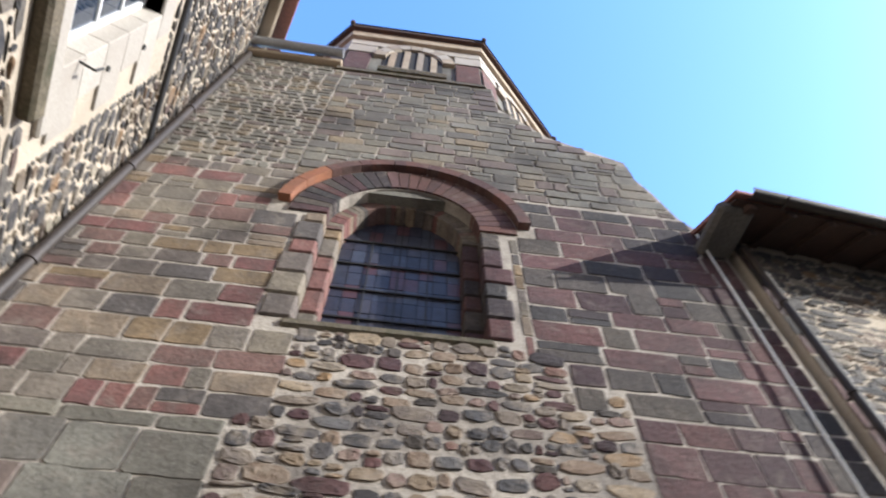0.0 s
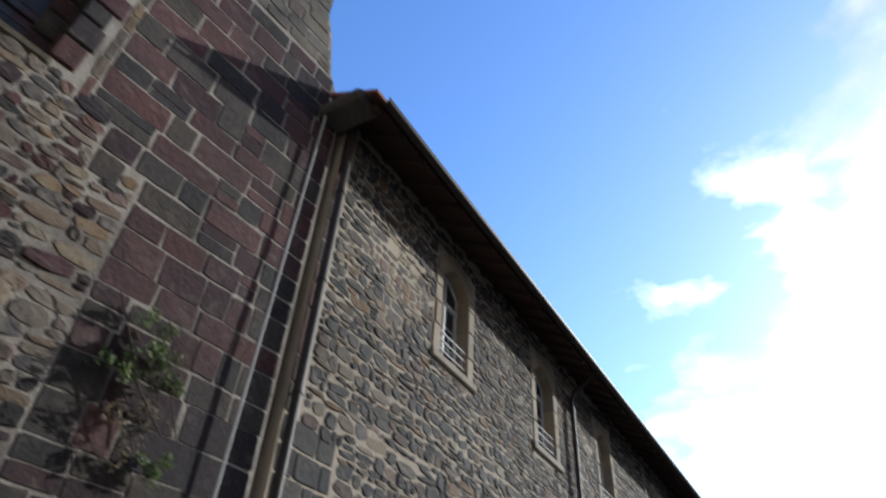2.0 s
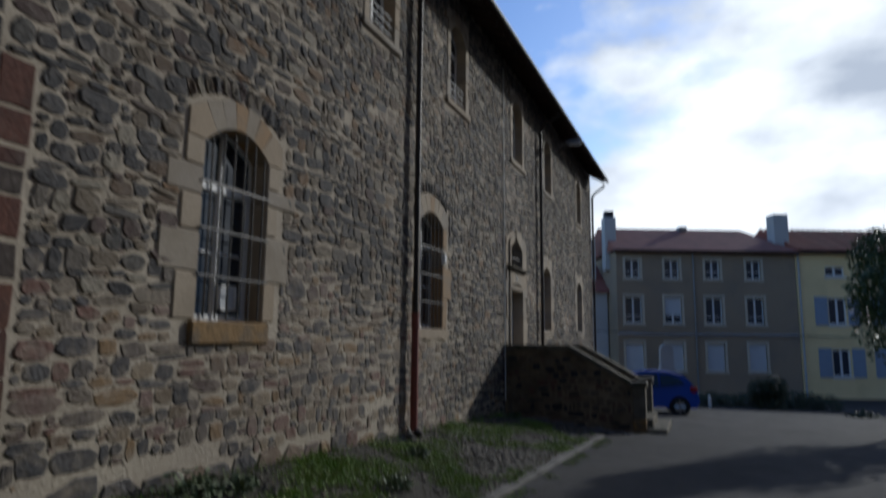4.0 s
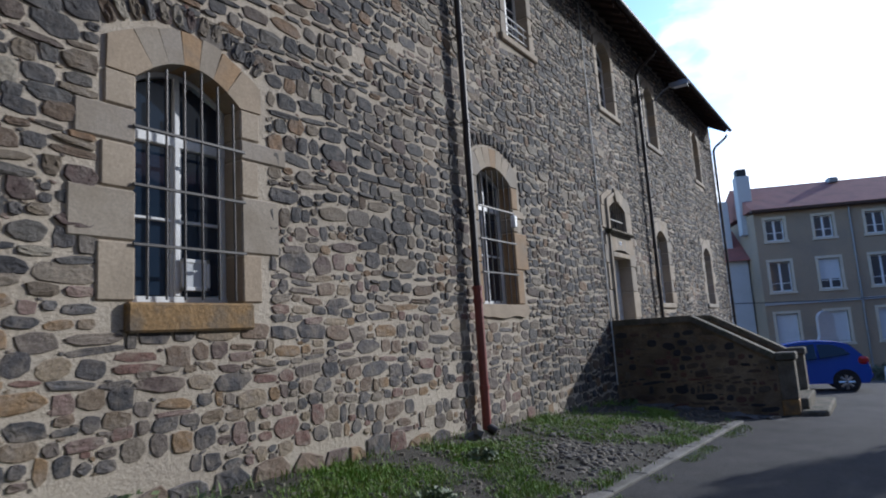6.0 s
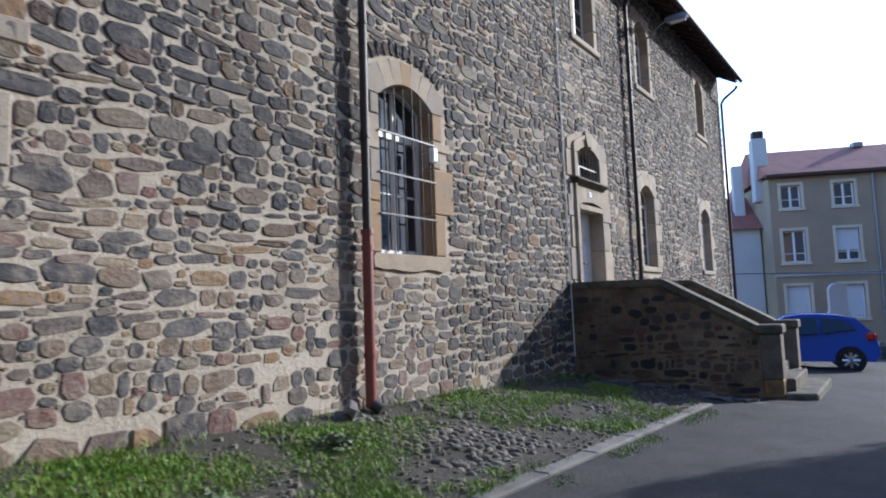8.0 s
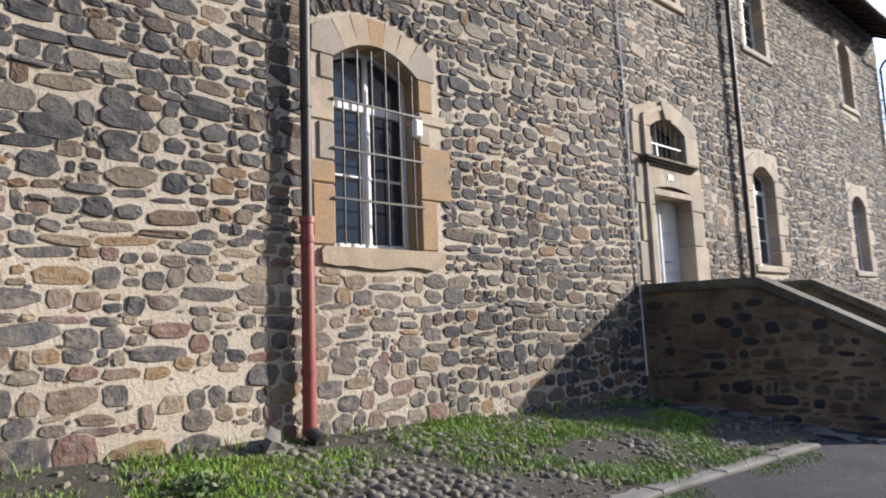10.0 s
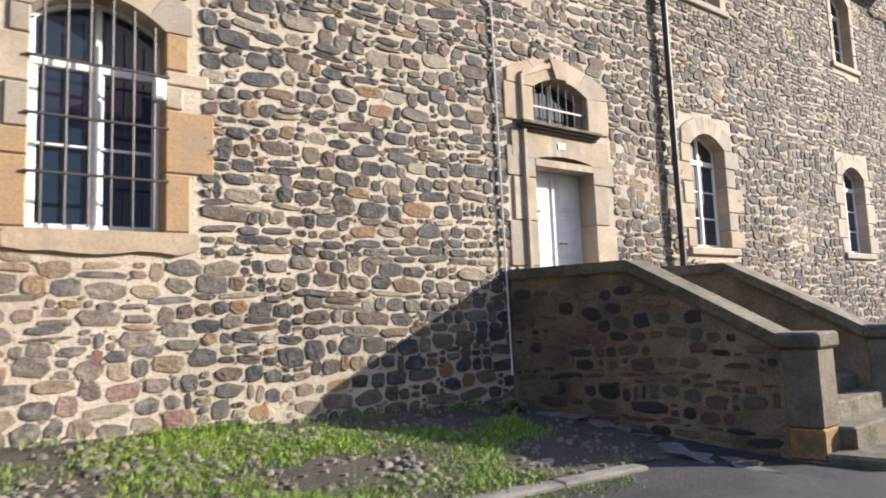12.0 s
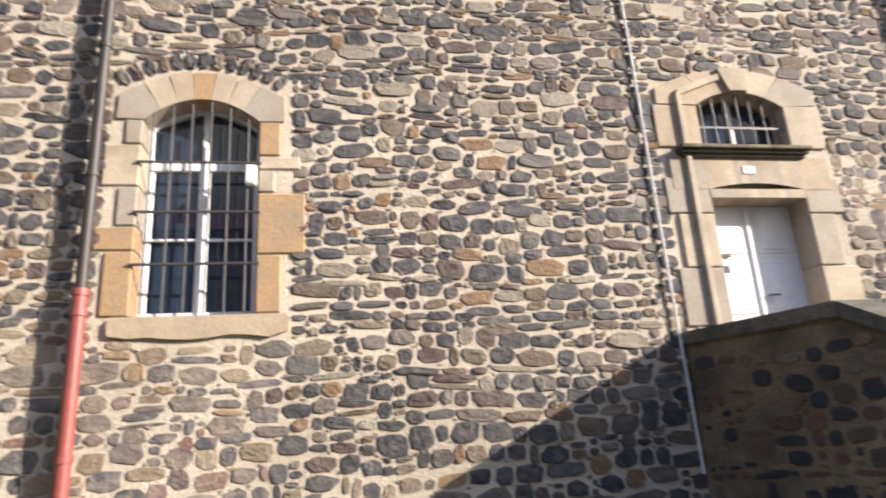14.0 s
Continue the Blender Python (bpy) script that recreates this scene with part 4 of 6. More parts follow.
# ---- downpipes ----
def downpipe(x, z_foot, z_top, y, red=2.0, elbow=True, label="dark brown iron downpipe fixed to the rubble wall"):
    t = thing("downpipe", pose(0, 0, 0), label, "downpipe", "downpipes")
    zj = z_foot + red if red else z_foot
    part("pipe", Shape().tube((x, y, zj), (x, y, z_top), 0.05, 0.05, 14), M_PIPE, t, "", True)
    if red:
        part("shoe_pipe", Shape().tube((x, y, z_foot + 0.06), (x, y, zj), 0.062, 0.062, 14), M_PIPE_RED, t, "oxide red lower length", True)
        part("spout", Shape().tube((x, y, z_foot + 0.10), (x + 0.05, y - 0.11, z_foot + 0.02), 0.062, 0.068, 14), M_PIPE, t, "", True)
        for zc in (0.62, 1.82, 2.0):
            part("collar", Shape().tube((x, y, z_foot + zc - 0.03), (x, y, z_foot + zc + 0.03), 0.073, 0.073, 14), M_PIPE_RED, t, "", True)
    z = zj + 1.1
    while z < z_top - 0.2:
        br = part("bracket", Shape().tube((x, y, z - 0.018), (x, y, z + 0.018), 0.060, 0.060, 14), M_PIPE, t, "", True)
        part("bolt", Shape().tube((x, y, z), (x, 0.02, z), 0.010, 0.010, 6), M_PIPE, br)
        z += 1.35
    if elbow:
        part("elbow", Shape().path([(x, y, z_top), (x, y - 0.10, z_top + 0.16), (x, -0.62, z_top + 0.44), (x, -0.70, z_top + 0.56)], 0.05, 12), M_PIPE, t, "", True)
    return t


downpipe(0.0, -0.03, 8.10, -0.12)
downpipe(9.32, 0.9, 8.15, -0.12, 0)
downpipe(19.55, -1.0, 8.2, -0.12, 0)
downpipe(-7.83, 0.25, 8.40, -0.11, 0.55, False, "dark downpipe in the corner of church and wing")

cab = thing("wall_cable", pose(0, 0, 0), "thin white cable hanging down the rubble wall", "cable")
part("cable", Shape().path([(5.50, -0.035, 8.7), (5.53, -0.035, 5.4), (5.56, -0.04, 2.4), (5.60, -0.04, 0.1)], 0.014, 6), M_CABLE, cab, "", True)
for zc in (1.2, 3.0, 4.6, 6.3):
    part("clip", Shape().box(5.525, 5.585, -0.04, 0.01, zc - 0.012, zc + 0.012), M_CABLE, cab)
cab2 = thing("lightning_cable", pose(-8.05, 0.05, 0), "thin grey conductor running down the church wall", "cable")
part("cable", Shape().path([(-0.21, -0.05, 8.75), (-0.27, -0.05, 6.0), (-0.32, -0.05, 3.5), (-0.38, -0.05, 0.3)], 0.015, 6), M_CABLE, cab2, "", True)

# ---- wing roof ----
EAVE = pose(-8, 0, -0.30, 0, -1.15, 0) @ pose(8, 0, 0)
roof = thing("roof_wing", EAVE, "clay tiled wing roof with dark timber eaves", "roof", kind="structure")
x0, x1 = -8.05, X_END + 0.25
s = Shape()
s.prism_x([(-0.78, 8.74), (-0.78, 8.80), (5.2, 12.0), (5.2, 11.9)], x0, x1)
part("tile_bed", s, M_ROOF, roof)
s = Shape()
s.prism_x([(-0.70, 8.70), (-0.70, 8.725), (0.5, 9.367), (0.5, 9.342)], x0, x1)
part("boarding", s, M_SOFFIT, roof)
x = x0 + 0.15
while x < x1:
    part("rafter", Shape().prism_x([(-0.68, 8.60), (-0.68, 8.70), (0.05, 9.09), (0.05, 9.03)], x, x + 0.09), M_SOFFIT, roof)
    x += 0.52
gut = thing("gutter", EAVE, "dark half-round gutter along the eave", "gutter")
s, n = Shape(), 9
prof = [(-0.80 + 0.075 * math.cos(math.pi + math.pi * i / (n - 1)), 8.74 + 0.075 * math.sin(math.pi + math.pi * i / (n - 1))) for i in range(n)]
inner = [(-0.80 + 0.062 * math.cos(math.pi + math.pi * i / (n - 1)), 8.74 + 0.062 * math.sin(math.pi + math.pi * i / (n - 1))) for i in range(n)][::-1]
s.prism_x(prof + inner, -7.9, x1 + 0.02)
part("trough", s, M_PIPE, gut, "", True)
x = -7.5
while x < x1:
    part("gutter_bracket", Shape().box(x, x + 0.025, -0.885, -0.70, 8.655, 8.668), M_PIPE, gut)
    x += 1.5

# stone corner block at the foot of the church gable
tagged(part("corbel_block", Shape().box(-8.36, -7.92, -0.60, 0.1, 8.36, 8.55, 0.05), M_DARKSTONE), "weathered stone block at the eave corner", "stone block")

# flood lamp under the eave
fl = thing("flood_lamp", pose(11.2, -0.55, 8.3), "grey street lamp on an arm under the eave", "lamp")
part("arm", Shape().path([(0, 0.55, -0.35), (0, 0.2, -0.1), (0, 0.0, 0)], 0.025, 8), M_ZINC, fl, "", True)
part("head", Shape().prism_x([(0.0, -0.03), (-0.10, -0.09), (-0.52, -0.06), (-0.58, 0.02), (-0.45, 0.08), (0.0, 0.05)], -0.10, 0.10), M_ZINC, fl)
part("lens", Shape().box(-0.08, 0.08, -0.50, -0.12, -0.105, -0.08, 0.01), M_PLASTIC, fl)

# ---- the church ----
CH = pose(-8.0, 0.05, 0, 0, 0, -5.71)
CH_TOPS = [(-7.45, 14.3), (-5.52, 14.2), (-5.5, 14.05), (-2.55, 14.05), (-2.5, 12.9), (-1.75, 11.75), (-0.62, 11.05), (-0.6, 10.45), (-0.45, 10.0), (-0.3, 9.3), (0.02, 8.75)]
church = tagged(new("wall_church", mesh_of("wall_church", wall_shape(CH_TOPS, -0.5, 0.9, [dict(x0=-4.83, x1=-3.01, z0=6.28, zs=8.24, zt=9.15, round=True)]), M_MORTAR_CH)), "tall church wall of purple, grey and ochre ashlar with repaired rubble", "wall", kind="structure")
church.matrix_world = CH
cw = thing("church_window", CH, "deep round-arched leaded church window under an orange hood mould", "window", kind="structure")
c, hw, CZ = -3.92, 0.72, 8.24
s = Shape()


def ring(r0, r1, y0, y1, a0, a1, n, sink=0.0, cz=7.85):
    q = Shape()
    for i in range(n):
        t0, t1 = a0 + (a1 - a0) * (i + sink) / n, a0 + (a1 - a0) * (i + 1 - sink) / n
        pts = [(c + r1 * math.cos(t0), cz + r1 * math.sin(t0)), (c + r1 * math.cos(t1), cz + r1 * math.sin(t1)), (c + r0 * math.cos(t1), cz + r0 * math.sin(t1)), (c + r0 * math.cos(t0), cz + r0 * math.sin(t0))]
        q.prism(pts, y0, y1)
    return q


# hood mould, brick arch and stepped jambs
for i in range(9):
    a0 = math.pi * (0.03 + 0.94 * i / 9)
    part("hood_stone", ring(1.36, 1.51, -0.11, 0.02, a0, a0 + math.pi * 0.94 / 9 - 0.008, 3, 0, CZ + 0.08), M_HOOD if i > 6 else M_REDBRICK, cw)
for i in range(26):
    a0 = math.pi * i / 26
    part("arch_brick", ring(0.89, 1.34, -0.03, 0.22, a0 + 0.008, a0 + math.pi / 26 - 0.004, 1, 0, CZ + 0.04), M_REDBRICK if i < 14 else M_RED, cw)
for i in range(18):
    a0 = math.pi * i / 18
    part("inner_arch_stone", ring(0.71, 0.90, 0.16, 0.45, a0 + 0.006, a0 + math.pi / 18 - 0.004, 2, 0, CZ), M_MIX, cw)
rng = random.Random(5)
for side in (-1, 1):
    z = 6.30
    while z < CZ:
        h = min(rng.uniform(0.26, 0.4), CZ - z)
        h = CZ - z if CZ - z - h < 0.12 else h
        xa, xb = sorted((c + side * 0.89, c + side * (1.10 + 0.12 * rng.random())))
        part("jamb_stone", Shape().box(xa, xb, -0.028, 0.25, z + 0.008, z + h - 0.008, 0.02), M_RED if side > 0 else M_MIX, cw)
        xa, xb = sorted((c + side * 0.71, c + side * 0.90))
        part("jamb_stone", Shape().box(xa, xb, 0.17, 0.45, z + 0.006, z + h - 0.006, 0.02), M_MIX if side < 0 else M_RED, cw)
        z += h
part("sill", Shape().box(c - 0.98, c + 0.96, -0.035, 0.5, 6.18, 6.30, 0.03), M_STAIR, cw)
# glass in panels, lead bars and stone frame
pane_rng = random.Random(8)
rows, cols = 11, 9
for i in range(cols):
    for j in range(rows):
        xa, xb = c - hw + 2 * hw * i / cols + 0.004, c - hw + 2 * hw * (i + 1) / cols - 0.004
        za, zb = 6.3 + 2.62 * j / rows + 0.004, 6.3 + 2.62 * (j + 1) / rows - 0.004
        lim = lambda q: CZ + math.sqrt(max(0.0, hw * hw - (q - c) ** 2))
        ta, tb = min(zb, lim(xa)), min(zb, lim(xb))
        if max(ta, tb) <= za + 0.01:
            continue
        ta, tb = max(ta, za + 0.005), max(tb, za + 0.005)
        tilt = pane_rng.uniform(-0.003, 0.003)
        part("stained_pane", Shape().prism([(xa, za), (xb, za), (xb, tb), (xa, ta)], 0.40 + tilt, 0.41), M_STAINED, cw)
for zz in (6.40, 6.90, 7.40, 7.90, 8.40):
    half = math.sqrt(max(0.01, hw * hw - max(0, zz - CZ) ** 2))
    part("lead_bar", Shape().box(c - half, c + half, 0.375, 0.40, zz - 0.010, zz + 0.010), M_LEAD, cw)
for k in (-0.34, 0.0, 0.34):
    part("lead_bar", Shape().box(c + k - 0.007, c + k + 0.007, 0.38, 0.40, 6.3, CZ + math.sqrt(hw * hw - k * k)), M_LEAD, cw)
# near-black sheet in place of the unlit space behind the window
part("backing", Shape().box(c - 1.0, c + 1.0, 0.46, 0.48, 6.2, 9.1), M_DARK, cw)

# belfry: an eight-sided lantern flush with the wall below it
bel = thing("belfry", CH @ pose(-4.13, 0, 0), "octagonal church belfry with arched louvre and dark roof", "tower", kind="structure")
half = 1.42
apo = half * 2.4142
oct_pts = []
for k in range(8):
    a = radians(-112.5 + 45 * k)
    r = half / math.sin(radians(22.5))
    oct_pts.append((r * math.cos(a), apo + r * math.sin(a)))


def octagon(z0, z1, grow):
    q = Shape()
    pts = [(x * (1 + grow / apo), apo + (y - apo) * (1 + grow / apo)) for x, y in oct_pts]
    vs = [(x, y, z0) for x, y in pts] + [(x, y, z1) for x, y in pts]
    return q.add(vs, [tuple(range(7, -1, -1)), tuple(range(8, 16))] + [(i, (i + 1) % 8, 8 + (i + 1) % 8, 8 + i) for i in range(8)])


UP = lambda z: 14.1 + (z - 14.1) * 1.75
part("drum", octagon(9.0, UP(15.6), -0.02), M_GREY, bel)
part("string_course", octagon(13.98, 14.10, 0.05), M_STAIR, bel)
part("pale_band", octagon(UP(15.22), UP(15.44), 0.03), M_PALE, bel)
part("cornice", octagon(UP(15.44), UP(15.66), 0.12), M_SAND, bel)
part("eave_board", octagon(UP(15.66), UP(15.74), 0.22), M_SOFFIT, bel)
pts = [(x * (1 + 0.25 / apo), apo + (y - apo) * (1 + 0.25 / apo), UP(15.74)) for x, y in oct_pts]
s = Shape().add(pts + [(0, apo, 19.5)], [(i, (i + 1) % 8, 8) for i in range(8)])
part("roof", s, M_SOFFIT, bel)
for i, (x, y, z) in enumerate(pts):
    part("eave_knob", Shape().box(x - 0.05, x + 0.05, y - 0.05, y + 0.05, z - 0.08, z + 0.08, 0.02), M_SOFFIT, bel)
for k in (0, 1, 7):
    rot = Matrix.Translation((0, apo, 0)) @ Matrix.Rotation(radians(45 * k), 4, "Z") @ Matrix.Translation((0, -apo, 0))
    made = []
    ell = lambda a, rx, rz: (rx * math.cos(a), UP(14.75 + rz * math.sin(a)))
    for i in range(9):
        a0, a1 = math.pi * i / 9 + 0.01, math.pi * (i + 1) / 9 - 0.01
        made.append(part("voussoir", Shape().prism([ell(a0, 0.86, 0.62), ell(a1, 0.86, 0.62), ell(a1, 0.60, 0.44), ell(a0, 0.60, 0.44)], -0.07, 0.05), M_PALE if i % 2 else M_SAND, bel))
    # flat near-black plate paints the shaded depth of the arch
    made.append(part("recess", Shape().prism([(-0.6, 14.13), (0.6, 14.13)] + [ell(math.pi * i / 10, 0.6, 0.44) for i in range(11)], -0.012, 0.0), M_DARK, bel))
    for i in range(4):
        xa = -0.52 + 0.29 * i
        made.append(part("slat_stone", Shape().box(xa, xa + 0.13, -0.035, -0.01, 14.46, UP(14.75 + 0.44 * math.sqrt(max(0, 1 - ((xa + 0.065) / 0.62) ** 2)) - 0.04)), M_SAND, bel))
        made.append(part("louvre", Shape().box(-0.68, 0.68, -0.09, 0.0, 14.13 + 0.065 * i, 14.17 + 0.065 * i), M_STAIR, bel))
    for xa in (-1.40, 0.88):
        made.append(part("panel", Shape().box(xa, xa + 0.50, -0.02, 0.0, UP(14.17), UP(14.85), 0.01), M_REDBRICK, bel))
        made.append(part("pale_block", Shape().box(xa - 0.02, xa + 0.56, -0.025, 0.0, UP(14.90), UP(15.20), 0.01), M_PALE, bel))
    for ob in made:
        ob.matrix_basis = rot

# gutter of the church's left part
cg = thing("church_gutter", CH, "grey zinc gutter on the church wall head", "gutter")
part("trough", Shape().tube((-7.3, -0.22, 14.42), (-5.5, -0.22, 14.38), 0.10, 0.10, 14), M_ZINC, cg, "", True)
part("eave_stone", Shape().box(-7.4, -5.5, -0.13, 0.0, 14.12, 14.28, 0.02), M_SAND, cg)

# ---- the building at right angles ----
LB = pose(-15.35, 0.8, 0, 0, 0, 104.0)
LB_WIN = dict(x0=-3.25, x1=-2.02, z0=6.68, zs=8.75, zt=8.75)
annex = tagged(new("wall_annex", mesh_of("wall_annex", wall_shape([(-9, 15.0), (0.05, 15.0)], -0.5, 0.6, [dict(LB_WIN, x0=LB_WIN["x0"] - 0.015, x1=LB_WIN["x1"] + 0.015)]), M_MORTAR)), "rubble wall of the side building with dressed window stones", "wall", kind="structure")
annex.matrix_world = LB
aw = thing("annex_window", LB, "white framed window in dressed stone surround", "window", kind="structure")
x0, x1, z0, z1 = -3.25, -2.02, 6.68, 8.75
rng = random.Random(9)
for side in (0, 1):
    z, k = z0, 0
    while z < z1:
        h = min(0.42, z1 - z)
        w = 0.42 + 0.28 * ((k + side) % 2)
        xa, xb = (x1, x1 + w) if side else (x0 - w, x0)
        part("jamb_stone", Shape().box(xa, xb, -0.03, 0.3, z + 0.002, z + h - 0.002, 0.006), M_PALE, aw)
        z, k = z + h, k + 1
part("sill", Shape().box(x0 - 0.1, x1 + 0.55, -0.06, 0.35, z0 - 0.2, z0 - 0.003, 0.02), M_PALE, aw)
part("lintel", Shape().box(x0 - 0.3, x1 + 0.3, -0.03, 0.3, z1, z1 + 0.35, 0.015), M_PALE, aw)
fr = Shape()
fr.box(x0, x0 + 0.06, 0.16, 0.23, z0, z1, 0.006).box(x1 - 0.06, x1, 0.16, 0.23, z0, z1, 0.006).box(x0, x1, 0.16, 0.23, z0, z0 + 0.08, 0.006).box(x0, x1, 0.16, 0.23, z1 - 0.06, z1, 0.006)
fr.box(-2.67, -2.60, 0.155, 0.23, z0, z1, 0.006)
for zz in (7.2, 7.7, 8.2):
    fr.box(x0, x1, 0.17, 0.21, zz - 0.018, zz + 0.018, 0.004)
part("window_frame", fr, M_WHITE, aw)
part("pane", Shape().box(x0, x1, 0.19, 0.196, z0, z1), M_GLASS, aw)
part("backing", Shape().box(x0 - 0.2, x1 + 0.2, 0.65, 0.7, z0 - 0.2, z1 + 0.2), M_DARK, aw)
part("shutter_hook", Shape().path([(-2.0, 0.0, 7.0), (-1.98, -0.16, 7.0), (-1.98, -0.18, 7.10)], 0.012, 8), M_LEAD, aw, "", True)
for zz in (7.6, 8.4):
    part("hinge_pin", Shape().tube((-1.75, 0.0, zz), (-1.75, -0.05, zz), 0.03, 0.03, 8), M_LEAD, aw)
tagged(part("string_course", Shape().box(-9, 0.0, -0.05, 0.02, 9.48, 9.62, 0.015), M_LEAD, annex), "dark projecting band")
part("string_course", Shape().box(-9, -1.75, -0.12, 0.02, 6.20, 6.40, 0.03), M_STAIR, annex)
ac = thing("annex_downpipe", LB, "dark lead downpipe in the inner corner", "downpipe", "downpipes")
part("pipe", Shape().tube((-0.10, -0.10, 0.4), (-0.10, -0.10, 14.4), 0.06, 0.06, 14), M_PIPE, ac, "", True)
for zz in (2.5, 4.6, 6.7, 8.8, 10.9, 13.0):
    part("collar", Shape().tube((-0.10, -0.10, zz - 0.04), (-0.10, -0.10, zz + 0.04), 0.075, 0.075, 14), M_PIPE, ac, "", True)
ar = thing("roof_annex", LB, "clay tiled roof of the side building over pale eaves", "roof", kind="structure")
part("cornice", Shape().box(-9, 0.0, -0.25, 0.0, 14.75, 15.0, 0.03), M_SAND, ar)
part("tile_bed", Shape().prism_x([(-0.5, 15.0), (-0.5, 15.1), (5.0, 17.6), (5.0, 17.4)], -9.2, 0.3), M_ROOF, ar)

# ---- outside stair ----
SKEW = 0.315


def skewed(q):
    """Leans a shape along the wall as it comes away from it, as the stair does."""
    q.v = [(x - SKEW * y, y, z) for x, y, z in q.v]
    return q


stair = thing("outside_stair", pose(5.64, 0, 0), "stone outside stair with splayed rubble parapets and mossy sandstone copings", "stairs", kind="structure")
Z_L, Y_B, Y_E, FAR = 0.95, -1.53, -3.0, 2.0
part("landing", skewed(Shape().box(0.25, FAR, Y_B + 0.1, -0.004, -1.2, Z_L, 0.01)), M_STAIR, stair)
n = 7
for i in range(n):
    za = Z_L - (i + 1) * (Z_L + 0.62) / (n + 1.6)
    y = Y_B + 0.1 - i * 0.275
    part("step", skewed(Shape().box(0.28, FAR - 0.02, y - 0.32, y, -1.2, za, 0.02)), M_STAIR, stair)
part("step", skewed(Shape().box(-0.04, FAR + 0.36, -3.74, -3.26, -1.1, -0.54, 0.03)), M_STAIR, stair)
for x0, x1 in ((0.0, 0.28), (FAR - 0.01, FAR + 0.27)):
    part("parapet", skewed(Shape().prism_x([(-0.002, -1.2), (-0.002, 1.32), (Y_B, 1.32), (Y_E, 0.44), (Y_E, -1.2)], x0, x1)), M_STAIRMORTAR, stair)
    for ya, yb, za, zb in ((-0.003, -0.80, 1.325, 1.325), (-0.806, Y_B - 0.006, 1.325, 1.325), (Y_B - 0.012, -2.28, 1.32, 0.878), (-2.286, Y_E + 0.02, 0.874, 0.447)):
        part("coping", skewed(Shape().prism_x([(ya, za), (ya, za + 0.125), (yb, zb + 0.125), (yb, zb)], x0 - 0.04, x1 + 0.04)), M_STAIR, stair)
        part("coping_bed", skewed(Shape().prism_x([(ya, za - 0.02), (ya, za + 0.02), (yb, zb + 0.02), (yb, zb - 0.02)], x0 - 0.018, x1 + 0.018)), M_STAIRMORTAR, stair)
    post = part("end_post", skewed(Shape().box(x0 - 0.02, x1 + 0.06, Y_E - 0.27, Y_E + 0.03, -0.32, 0.44, 0.018)), M_POST, stair)
    part("post_cap", skewed(Shape().box(x0 - 0.06, x1 + 0.10, Y_E - 0.31, Y_E + 0.06, 0.44, 0.60, 0.025)), M_STAIR, post)
    part("post_foot", skewed(Shape().box(x0 - 0.02, x1 + 0.06, Y_E - 0.27, Y_E + 0.03, -0.62, -0.324, 0.018)), M_POSTFOOT if x0 < 1 else M_POST, post)
    part("plinth", skewed(Shape().box(x0 - 0.06, x1 + 0.09, Y_E - 0.31, Y_E + 0.06, -1.1, -0.62, 0.03)), M_STAIR, post)


# ---- far side of the square ----
U_DIR = -66.0
FB = pose(35.7, 0.8, -2.3, 0, 0, U_DIR)
grey = thing("grey_house", FB, "three-storey grey roughcast house with red tile roof", "house")
cols = (1.15, 3.95, 6.85, 9.8)
rows = ((1.9, 1.9, 1.25), (5.15, 1.85, 1.2), (8.3, 1.35, 1.05))
ops = [dict(x0=cx - w / 2, x1=cx + w / 2, z0=z, zs=z + h, zt=z + h) for cx in cols for z, h, w in rows]
part("wall", wall_shape([(0, 10.1), (12.8, 10.1)], -1.0, 0.45, ops), M_GREYWALL, grey)
part("side_wall", Shape().box(0, 0.4, 0.46, 9, -1, 10.1).box(12.4, 12.8, 0.46, 9, -1, 10.1).box(0, 12.8, 8.6, 9, -1, 10.1), M_GREYWALL, grey)
part("interior", Shape().box(0.5, 12.3, 1.2, 1.3, -1, 10), M_DARK, grey)
for k, q in enumerate(ops):
    t = part("window", Shape().box(q["x0"] - 0.16, q["x0"], -0.03, 0.2, q["z0"] - 0.12, q["zs"] + 0.16).box(q["x1"], q["x1"] + 0.16, -0.03, 0.2, q["z0"] - 0.12, q["zs"] + 0.16)
             .box(q["x0"], q["x1"], -0.03, 0.2, q["zs"], q["zs"] + 0.16).box(q["x0"] - 0.2, q["x1"] + 0.2, -0.08, 0.2, q["z0"] - 0.14, q["z0"]), M_TRIM, grey)
    cx = (q["x0"] + q["x1"]) / 2
    fr = Shape().box(q["x0"], q["x0"] + 0.07, 0.16, 0.22, q["z0"], q["zs"]).box(q["x1"] - 0.07, q["x1"], 0.16, 0.22, q["z0"], q["zs"]).box(cx - 0.06, cx + 0.06, 0.16, 0.22, q["z0"], q["zs"])
    fr.box(q["x0"], q["x1"], 0.16, 0.22, q["z0"], q["z0"] + 0.08).box(q["x0"], q["x1"], 0.16, 0.22, q["zs"] - 0.07, q["zs"]).box(q["x0"], q["x1"], 0.17, 0.21, q["z0"] + 0.5, q["z0"] + 0.54)
    part("frame", fr, M_WHITE, t)
    part("pane", Shape().box(q["x0"], q["x1"], 0.19, 0.2, q["z0"], q["zs"]), M_GLASS, t)
    if k in (0, 3, 4, 6, 9):
        part("curtain", Shape().box(q["x0"] + 0.06, q["x1"] - 0.06, 0.15, 0.158, q["z0"] + (0.1 if k % 3 == 0 else 0.6), q["zs"] - 0.06), M_CURTAIN_SKY, t)
part("eave", Shape().box(-0.2, 13.0, -0.45, 0.05, 10.1, 10.28, 0.03), M_SOFFIT, grey)
